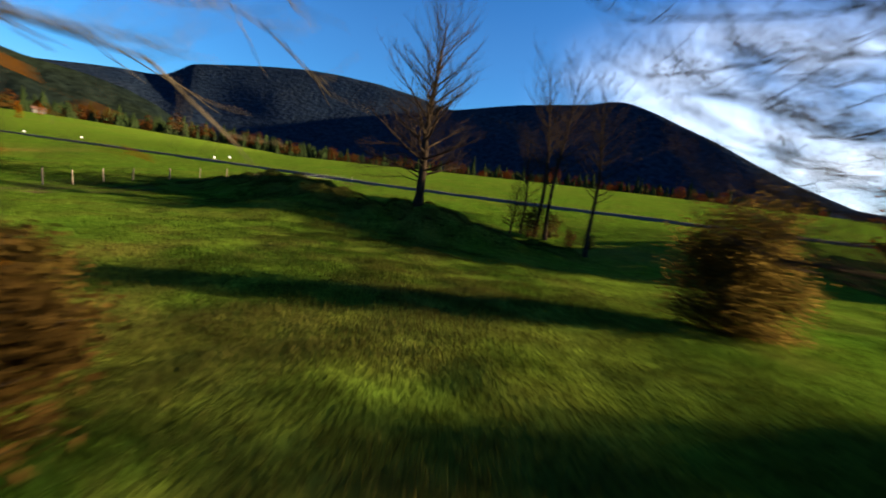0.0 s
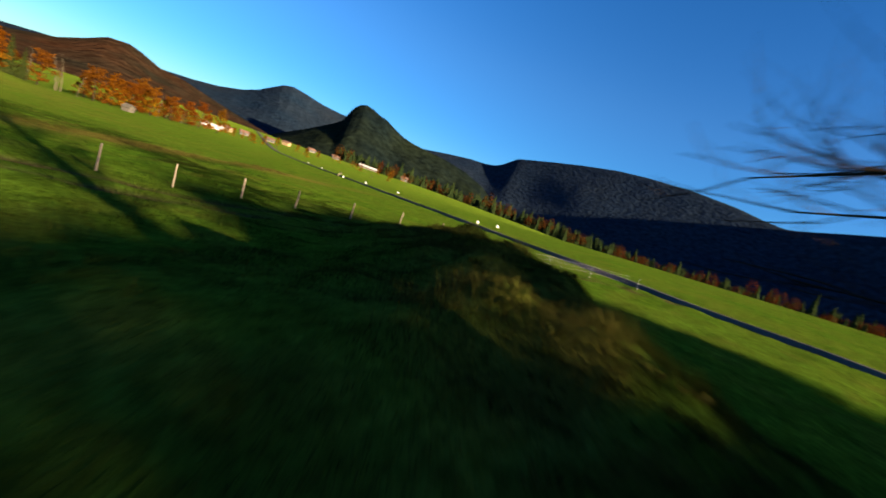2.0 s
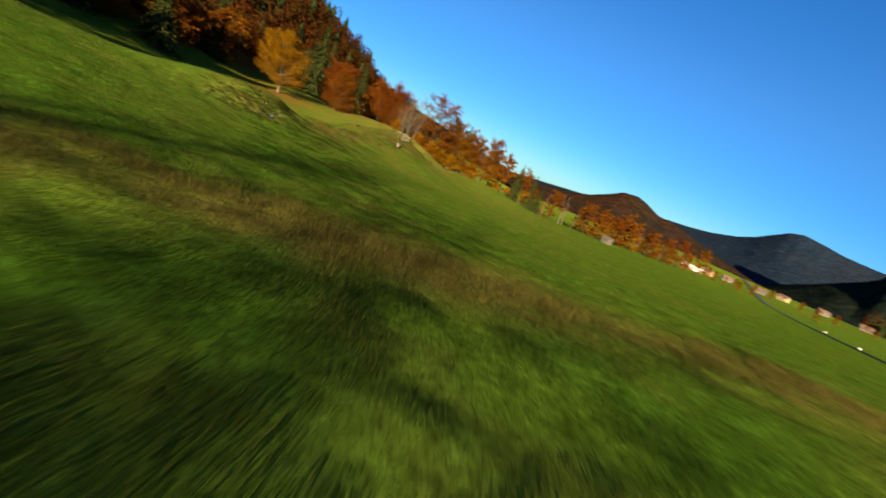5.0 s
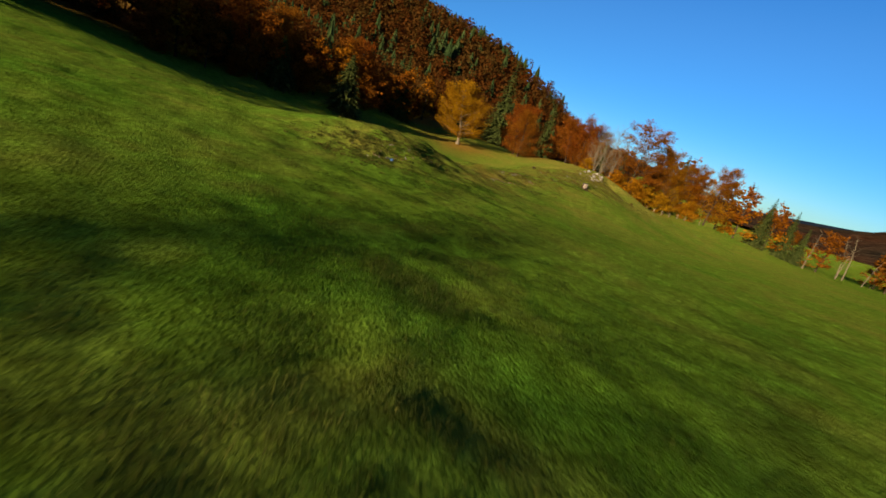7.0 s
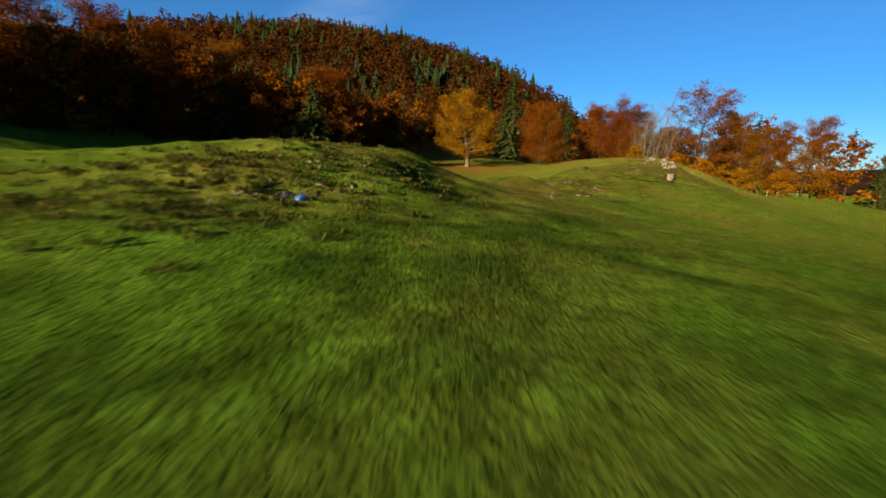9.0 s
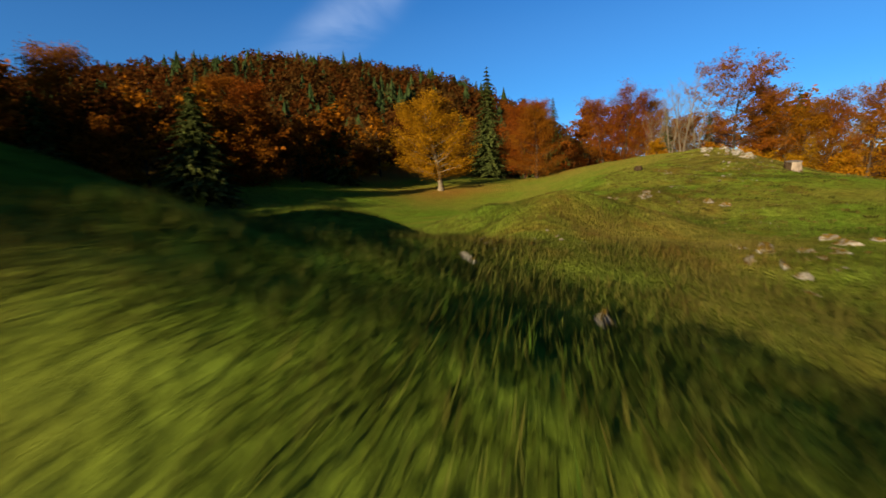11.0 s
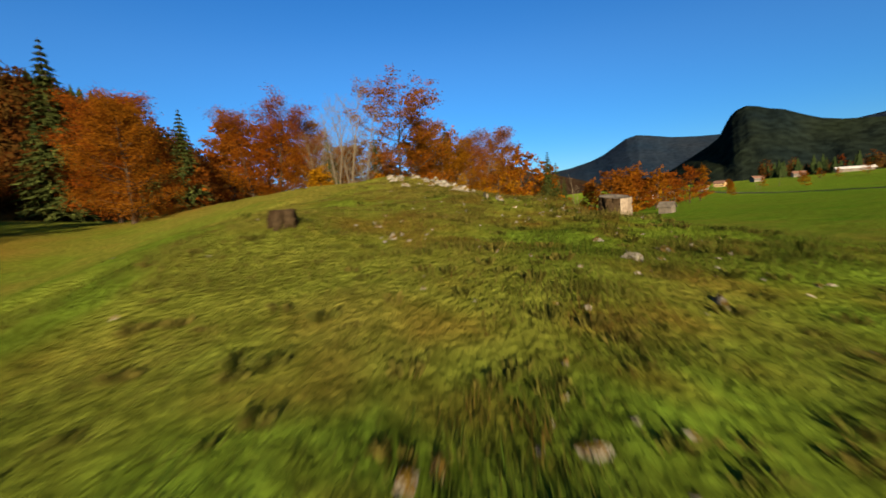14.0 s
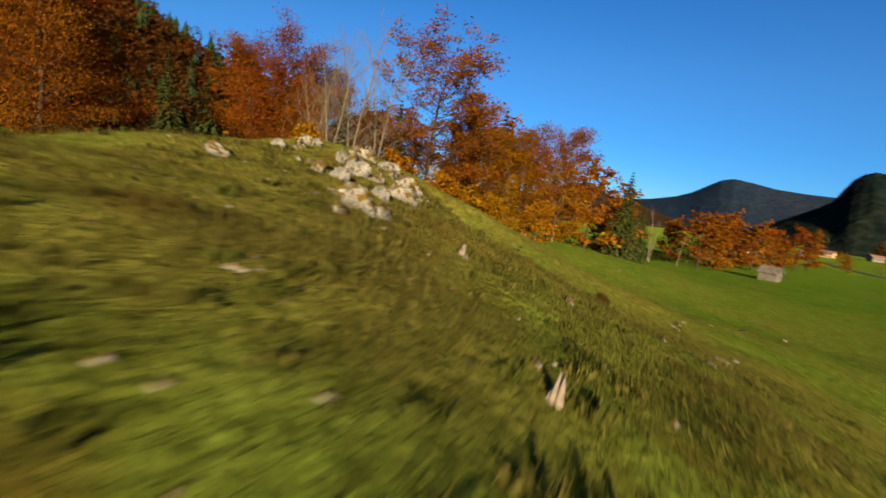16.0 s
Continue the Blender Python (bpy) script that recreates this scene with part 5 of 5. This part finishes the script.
# stones round the large stump
for x, y, s, k, a in ((-121.4, 14.6, 0.11, 1, 10), (-121.1, 14.2, 0.12, 3, 70), (-120.8, 14.0, 0.07, 0, 20), (-121.9, 14.9, 0.09, 4, 0), (-120.2, 13.4, 0.06, 2, 90), (-121.7, 16.3, 0.16, 1, 30), (-121.3, 16.6, 0.12, 3, 60), (-122.4, 16.5, 0.14, 0, 0), (-119.2, 12.5, 0.09, 3, 10), (-119.4, 12.8, 0.07, 1, 50), (-123.0, 13.1, 0.18, 4, 0), (-118.9, 9.8, 0.13, 1, 30), (-118.6, 9.5, 0.1, 3, 20), (-116.4, 11.4, 0.1, 0, 10), (-116.0, 13.0, 0.17, 1, 60), (-116.8, 14.3, 0.15, 3, 0), (-110.6, 8.8, 0.09, 1, 0), (-110.9, 9.6, 0.1, 3, 40), (-111.6, 9.5, 0.1, 0, 70), (-113.2, 10.3, 0.12, 4, 0), (-112.8, 11.3, 0.07, 1, 20), (-114.6, 12.9, 0.16, 3, 0), (-114.9, 14.2, 0.1, 0, 0), (-131.5, 16.9, 0.2, 4, 10), (-132.6, 19.0, 0.2, 1, 0), (-122.2, 12.6, 0.24, 1, 20), (-122.0, 12.9, 0.12, 3, 80), (-122.5, 12.95, 0.09, 0, 10), (-124.7, 15.7, 0.15, 3, 60), (-124.9, 15.1, 0.11, 1, 10), (-122.4, 14.8, 0.1, 4, 0), (-122.2, 15.1, 0.12, 1, 70), (-117.8, 10.1, 0.17, 3, 30), (-117.5, 10.0, 0.09, 1, 0), (-117.6, 10.35, 0.08, 4, 50), (-119.9, 12.4, 0.09, 1, 10), (-119.85, 12.75, 0.08, 3, 60), (-119.6, 12.85, 0.07, 0, 20), (-120.0, 11.45, 0.09, 4, 70), (-120.15, 11.7, 0.07, 1, 0), (-120.1, 13.3, 0.07, 3, 30), (-120.45, 13.65, 0.08, 1, 80), (-120.75, 14.1, 0.1, 4, 10), (-120.6, 14.4, 0.08, 3, 50), (-120.9, 13.9, 0.07, 0, 0), (-122.0, 13.3, 0.08, 1, 40)):
    rock(x, y, s, k, a, 0.42, "pale limestone stone in rough grass", "stones round the stump")
# pale stones along the knoll's back
for x, y, s, k, a in ((-124.46, 14.62, 0.075, 1, 20), (-123.19, 14.05, 0.06, 3, 70), (-123.12, 14.41, 0.075, 4, 110), (-123.04, 14.52, 0.085, 1, 10), (-122.75, 12.7, 0.12, 0, 40), (-119.94, 11.5, 0.06, 3, 0), (-120.06, 11.65, 0.055, 1, 60), (-113.16, 10.15, 0.15, 0, 30), (-113.08, 11.05, 0.10, 4, 80), (-113.27, 11.33, 0.06, 1, 10), (-113.19, 10.79, 0.055, 3, 50), (-117.97, 10.26, 0.12, 1, 20), (-117.68, 10.1, 0.06, 4, 90), (-117.72, 9.94, 0.055, 3, 30), (-117.24, 13.16, 0.12, 2, 60), (-116.71, 11.25, 0.065, 1, 0)):
    rock(x, y, s, k, a, 0.5, "pale limestone stone on a knoll's grassy back", "stones of the knoll")
# scattered small stones
stones = random.Random(15)
sv, sf = [], []
for _ in range(240):
    x = stones.uniform(-133, -104)
    y = 12.6 + (x + 118) * -0.06 + stones.gauss(0, 2.2)
    size, m = stones.uniform(0.028, 0.08), pebbles[stones.randint(0, 5)]
    turn = Matrix.Translation((x, y, ground_z(x, y) + 0.15 * size)) @ Matrix.Rotation(stones.uniform(0, 6.28), 4, "Z") @ Matrix.Scale(size, 4)
    first = len(sv)
    sv += [tuple(turn @ q.co) for q in m.vertices]
    sf += [tuple(first + i for i in p.vertices) for p in m.polygons]
tagged(new("small_stones", mesh_from("small_stones", sv, sf, M["rock"])), "small pale stones lying scattered in grass", "stones", kind="stuff")
for x, y, s, k, a in ((-150.0, 33.0, 0.4, 1, 20), (-152.5, 37.5, 0.5, 4, 90), (-147.0, 30.6, 0.3, 3, 10), (-156, 31, 0.35, 0, 60), (-157.5, 33, 0.3, 2, 60), (-160.4, 27.5, 0.4, 5, 10), (-170, 33, 0.4, 1, 30), (-163, 22, 0.35, 4, 30), (-144, 27, 0.3, 0, 0), (-132.0, 19.5, 0.22, 1, 30), (-134.0, 21.0, 0.3, 3, 70), (-138.5, 22.5, 0.34, 0, 10), (-136.5, 20.2, 0.18, 4, 0)):
    rock(x, y, s, k, a, 0.2)


def stump(x, y, radius, height, seed, turn, label, split=True):
    """A sawn tree stump with root flares: bark, cut top and split face."""
    rng = random.Random(seed)
    ob = thing("tree_stump", label, "tree stump", (x, y, ground_z(x, y) - 0.12), turn, "tree stumps")
    n, rings = 36, 9
    v, f, idx = [], [], []
    for i in range(rings):
        u = i / (rings - 1)
        for j in range(n):
            a = 2 * math.pi * j / n
            flare = 1 + 0.45 * (1 - u) ** 3 * (0.4 + 0.6 * max(0, math.sin(5 * a + seed)))
            r = radius * flare * (1 + 0.05 * math.sin(9 * a + 3 * u) + 0.05 * rng.uniform(-1, 1))
            top = height * (1 + 0.08 * math.sin(a + 1.0))
            v.append((r * math.cos(a), r * math.sin(a), (top + 0.12) * u))
    for i in range(rings - 1):
        for j in range(n):
            k = (j + 1) % n
            f.append((i * n + j, i * n + k, (i + 1) * n + k, (i + 1) * n + j))
            idx.append(1 if split and 0.55 < j / n < 0.95 and i > 1 else 0)
    part("bark", mesh_from("bark", v, f, [M["stump_bark"], M["stump_wood"]], False, idx), ob)
    top = [Vector(v[(rings - 1) * n + j]) for j in range(n)]
    mid = sum(top, Vector()) / n
    tv = [tuple(p.lerp(mid, 0.02)) for p in top] + [tuple(p.lerp(mid, 0.5) + Vector((0, 0, rng.uniform(-0.02, 0.015)))) for p in top] + [tuple(mid)]
    tf = [(j, (j + 1) % n, n + (j + 1) % n, n + j) for j in range(n)] + [(n + j, n + (j + 1) % n, 2 * n) for j in range(n)]
    part("cut_top", mesh_from("cut_top", tv, tf, M["board"]), ob, "grey weathered saw cut")
    for k in range(5):
        a = (k * 1.2566 + 0.3) + seed
        line = Tubes(6)
        pts = [Vector((math.cos(a), math.sin(a), 0)) * (radius * q) + Vector((0, 0, h)) for q, h in ((0.8, 0.35), (1.25, 0.2), (1.8, 0.06))]
        line.add(pts, [0.11, 0.09, 0.04])
        part("root", line.mesh("root", M["stump_bark"]), ob)
    return ob


stump(-121.9, 16.0, 0.40, 0.80, 2, 150, "large sawn tree stump with pale split side")
def snag(x, y, radius, height, seed, label):
    """The bleached splintered foot of a broken trunk."""
    rng = random.Random(seed)
    ob = thing("tree_snag", label, "tree stump", (x, y, ground_z(x, y) - 0.06), rng.uniform(0, 360), "bleached snags")
    for k in range(6):
        a = k * 1.05 + rng.uniform(-0.2, 0.2)
        tube = Tubes(6)
        foot = Vector((math.cos(a), math.sin(a), 0)) * radius
        tube.add([foot * 1.3, foot * 0.75 + Vector((0, 0, height * 0.35)), foot * 0.6 + Vector((0.02, 0, height * rng.uniform(0.6, 1.15)))], [radius * 0.6, radius * 0.5, radius * 0.15])
        part("splinter", tube.mesh("splinter", M["stump_wood"]), ob)
    return ob


snag(-127.8, 15.8, 0.045, 0.22, 3, "bleached broken tree foot standing in rough grass")
snag(-131.2, 15.15, 0.055, 0.24, 7, "bleached broken tree foot beside limestone blocks")
stump(-118.2, 8.4, 0.135, 0.25, 5, 40, "dark weathered tree stump in the grass", False)


# ---- hut, houses and things in the valley ----
def slab(bm, lo, hi):
    made = bmesh.ops.create_cube(bm, size=1.0)["verts"]
    for q in made:
        q.co = Vector([lo[k] + (q.co[k] + 0.5) * (hi[k] - lo[k]) for k in range(3)])
    return made


def house(name, label, x, y, size, turn, wall, roof, windows=3, storeys=2, category="house", sink=0.2):
    w, d, h, ridge = size
    ob = thing(name, label, category, (x, y, ground_z(x, y) - sink), turn)
    bm = bmesh.new()
    v = [bm.verts.new(p) for p in ((-w / 2, -d / 2, 0), (w / 2, -d / 2, 0), (w / 2, d / 2, 0), (-w / 2, d / 2, 0), (-w / 2, -d / 2, h), (w / 2, -d / 2, h), (w / 2, d / 2, h), (-w / 2, d / 2, h), (-w / 2, 0, h + ridge), (w / 2, 0, h + ridge))]
    for face in ((0, 1, 5, 4), (1, 2, 6, 9, 5), (2, 3, 7, 6), (3, 0, 4, 8, 7)):
        bm.faces.new([v[k] for k in face])
    part_bm("walls", bm, M[wall], ob)
    over, t = 0.12 * d, 0.18
    for s in (-1, 1):
        bm = bmesh.new()
        e = ridge * (1 + over / (d / 2))
        p = [(-w / 2 - over, 0, h + ridge), (w / 2 + over, 0, h + ridge), (w / 2 + over, s * (d / 2 + over), h + ridge - e), (-w / 2 - over, s * (d / 2 + over), h + ridge - e)]
        a = [bm.verts.new(q) for q in p]
        b = [bm.verts.new((q[0], q[1], q[2] + t)) for q in p]
        for face in (a, b[::-1], *[(a[k], a[(k + 1) % 4], b[(k + 1) % 4], b[k]) for k in range(4)]):
            bm.faces.new(face)
        bmesh.ops.recalc_face_normals(bm, faces=bm.faces)
        part_bm("roof", bm, M[roof], ob)
    for side in (-1, 1):
        for fl in range(storeys):
            for k in range(windows):
                wx, wz = -w / 2 + w * (k + 0.5) / windows, h * (fl + 0.35) / storeys
                bm = bmesh.new()
                slab(bm, (wx - 0.55, side * d / 2 - 0.05, wz), (wx + 0.55, side * d / 2 + 0.05, wz + min(1.3, h / storeys * 0.5)))
                part_bm("window", bm, M["dark_glass"], ob)
    return ob


house("hay_hut", "small grey wooden hay hut on the meadow", -214.5, 82.0, (3.2, 2.8, 2.0, 1.1), 35, "board", "board", 0, 1, "hut")
for name, label, x, y, size, turn, wall, roof in (
    ("farm_barn", "long white farm building with a pale roof", -400, 193, (20, 9, 3.4, 1.9), 65, "white", "metal_roof"),
    ("farmhouse", "ochre farmhouse with a tiled roof", -425, 217, (10, 8, 4.6, 2.2), 40, "ochre", "roof"),
    ("farmhouse", "white farmhouse with a brown tiled roof", -438, 240, (10, 8, 4.4, 2.1), 75, "plaster", "roof"),
    ("farmhouse", "pale farmhouse with a red-brown tiled roof", -432, 266, (9, 8, 4.2, 2.0), 50, "plaster", "roof"),
    ("farmhouse", "wooden-gabled farmhouse among autumn trees", -445, 292, (10, 8, 4.6, 2.1), 30, "ochre", "roof"),
    ("farmhouse", "white farmhouse at the village edge", -440, 322, (10, 8, 4.2, 2.0), 80, "plaster", "roof"),
    ("farmhouse", "low farmhouse with a tiled roof", -425, 346, (10, 8, 4.2, 2.0), 60, "plaster", "roof"),
    ("farm_hall", "long pale farm hall beyond the meadow", -430, 405, (30, 11, 4, 2.0), 52, "plaster", "metal_roof"),
    ("farmhouse", "small white house by the wood", -350, 392, (10, 8, 5, 2.2), 45, "plaster", "roof"),
):
    house(name, label, x, y, tuple(0.78 * q for q in size), turn, wall, roof, 4, 2 if size[2] > 4.5 else 1)


def marker(x, y, seed):
    bm = bmesh.new()
    slab(bm, (-0.22, -0.2, 0), (0.22, 0.2, 0.6))
    bmesh.ops.bevel(bm, geom=bm.edges[:], offset=0.08, segments=2, affect="EDGES")
    me = bpy.data.meshes.new("marker")
    bm.to_mesh(me)
    bm.free()
    me.materials.append(M["white"])
    ob = new("roadside_marker", me)
    ob.matrix_basis = pose(x, y, ground_z(x, y) - 0.02, 0, 0, seed * 40)
    return tagged(ob, "small white marker beside the lane", "roadside marker", "roadside markers")


for k, (x, y) in enumerate(((-112, 111.5), (-115, 124.0), (-101, 126.0), (-45, 89.0), (-47, 100.0), (-160, 138), (-200, 158))):
    marker(x, y, k)
for k in range(9):
    ob = new("fence_post", post_meshes[k % 4])
    x, y = -163.5 - 2.0 * k, 15.5 + 1.5 * k
    ob.matrix_basis = pose(x, y, ground_z(x, y), 0, 2, 40 * k)
    tagged(ob, "old wooden fence post at the wood's edge", "fence post", "fence posts at the wood")
for k in range(7):
    x, y = -111.5 - 6.0 * k, 109 + 5.0 * k
    ob = new("fence_post", post_meshes[k % 4])
    ob.matrix_basis = pose(x, y, ground_z(x, y), 0, -2, 40 * k)
    tagged(ob, "thin fence post beside the lane", "fence post", "fence posts at the lane")


# ---- grass along the walk ----
def grass(name, label, line, half, count, seed, tall, mat, wide=1.0, dryer=1.2):
    """Single bent blades, thick in tufts and thin between them, along a line."""
    rs = np.random.RandomState(seed)
    line = np.array(line, float)
    seg = np.hypot(*np.diff(line, axis=0).T)
    pick = rs.rand(count) * seg.sum()
    k = np.minimum(np.searchsorted(np.cumsum(seg), pick), len(seg) - 1)
    s = rs.rand(count)
    d = line[k + 1] - line[k]
    n = np.stack([-d[:, 1], d[:, 0]], -1) / seg[k][:, None]
    off = rs.normal(0, half, count)
    x, y = (line[k] + d * s[:, None] + n * off[:, None]).T
    clump = 0.85 + 0.8 * rough(x, y, 1.3, seed) + 0.6 * rough(x, y, 0.42, seed + 1)
    keep = rs.rand(count) < 0.35 + 0.65 * clump
    x, y, clump = x[keep], y[keep], np.clip(clump[keep], 0.3, 1.9)
    count = len(x)
    h = tall * clump * (0.5 + rs.rand(count))
    z = land(x, y) - 0.02
    a = rs.rand(count) * 6.283
    w = wide * (0.0026 + 0.0034 * rs.rand(count))
    bend = h * (0.15 + 0.8 * rs.rand(count))
    b = a + 1.57 + rs.normal(0, 0.5, count)
    P = np.empty((count, 3, 3), dtype=np.float32)
    P[:, 0] = np.stack([x - w * np.cos(a), y - w * np.sin(a), z], -1)
    P[:, 1] = np.stack([x + w * np.cos(a), y + w * np.sin(a), z], -1)
    P[:, 2] = np.stack([x + bend * np.cos(b), y + bend * np.sin(b), z + h * (1 - 0.25 * (bend / h) ** 2)], -1)
    me = bpy.data.meshes.new(name)
    me.vertices.add(3 * count)
    me.vertices.foreach_set("co", P.ravel())
    me.loops.add(3 * count)
    me.loops.foreach_set("vertex_index", np.arange(3 * count, dtype=np.int32))
    me.polygons.add(count)
    me.polygons.foreach_set("loop_start", np.arange(0, 3 * count, 3, dtype=np.int32))
    me.update(calc_edges=True)
    me.materials.append(mat)
    dry = np.repeat(np.clip(dryness(x, y) * dryer + rs.normal(0, 0.15, count), 0, 1), 3)
    me.attributes.new("dry", "FLOAT", "POINT").data.foreach_set("value", dry.astype(np.float32))
    me.attributes.new("rust", "FLOAT", "POINT").data.foreach_set("value", np.repeat(np.clip(rustiness(x, y), 0, 1), 3).astype(np.float32))
    return tagged(new(name, me), label, "grass", kind="stuff")


COURSE = [(0, -2), (0, 12), (-5, 24), (-14, 34), (-26, 40), (-42, 42), (-55, 39), (-68, 29), (-80, 20), (-92, 13), (-104, 10), (-115, 11), (-126, 15), (-136, 17)]
grass("grass", "short tufted green meadow grass", COURSE, 3.9, 800000, 5, 0.10, M["blade"], 1.5)
grass("tall_grass", "long matted grass on the tussocks of a bank", [(-19, 43), (-13, 38.2), (-8.7, 33.8), (-5, 30.3), (-0.8, 28.9), (5, 29.6), (11, 31.5)], 2.2, 90000, 9, 0.22, M["blade"], 1.3)
grass("dry_grass", "withered brown and olive grass on a knoll", [(-98, 11), (-108, 10.5), (-120, 13), (-131, 13.5), (-138, 12)], 3.0, 120000, 13, 0.065, M["blade"], 0.7, 1.5)
grass("tawny_grass", "strip of long tawny withered grass across the meadow", [(-47, 30), (-50.2, 35.1), (-51.2, 39.5), (-53, 44.5), (-54.5, 49), (-61, 58)], 1.2, 60000, 19, 0.21, M["blade"], 1.3, 1.8)
grass("tussock_grass", "rough clumped green pasture grass", [(0, -1), (0, 8), (-2, 17), (-5, 24)], 4.0, 100000, 17, 0.12, M["blade"], 1.0)


def tufts(name, label, line, half, count, seed, tall, blades=26):
    """Separate clumps of long bent grass."""
    rng = random.Random(seed)
    v, f, dry = [], [], []
    for _ in range(count):
        k = rng.randint(0, len(line) - 2)
        u = rng.random()
        x = line[k][0] + (line[k + 1][0] - line[k][0]) * u + rng.gauss(0, half * 0.4)
        y = line[k][1] + (line[k + 1][1] - line[k][1]) * u + rng.gauss(0, half)
        z = ground_z(x, y) - 0.02
        size, tone = tall * rng.uniform(0.5, 1.25), rng.uniform(0.3, 0.9)
        for _ in range(blades):
            a, r = rng.uniform(0, 6.283), rng.uniform(0, 0.9 * tall)
            px, py = x + r * math.cos(a), y + r * math.sin(a)
            h, out, w = size * rng.uniform(0.6, 1.1), size * rng.uniform(0.1, 0.6), rng.uniform(0.0012, 0.0026)
            sx, sy = -math.sin(a) * w, math.cos(a) * w
            i = len(v)
            v += [(px - sx, py - sy, z), (px + sx, py + sy, z), (px + math.cos(a) * out * 0.45, py + math.sin(a) * out * 0.45, z + h * 0.8), (px + math.cos(a) * out, py + math.sin(a) * out, z + h * 0.75)]
            f += [(i, i + 1, i + 2), (i + 1, i + 3, i + 2)]
            dry += [min(1.0, tone + rng.uniform(-0.1, 0.1))] * 4
    me = mesh_from(name, v, f, M["blade"])
    me.attributes.new("dry", "FLOAT", "POINT").data.foreach_set("value", np.array(dry, dtype=np.float32))
    return tagged(new(name, me), label, "grass", kind="stuff")


tufts("grass_tufts", "withered olive and brown grass tufts on a knoll", [(-104, 11.5), (-110, 11), (-120, 13.5), (-131, 15), (-139, 13)], 3.2, 1400, 41, 0.12)
tufts("bank_tufts", "matted grass tussocks along a bank", [(-18, 42), (-13, 38.2), (-8.7, 33.8), (-5, 29.5), (-0.8, 28.4), (5, 29.2), (11, 31.0)], 1.6, 600, 43, 0.16)
tufts("ledge_tufts", "brown grass tussocks round a rock ledge", [(-74, 16), (-80, 14), (-87, 13)], 2.4, 750, 47, 0.17)
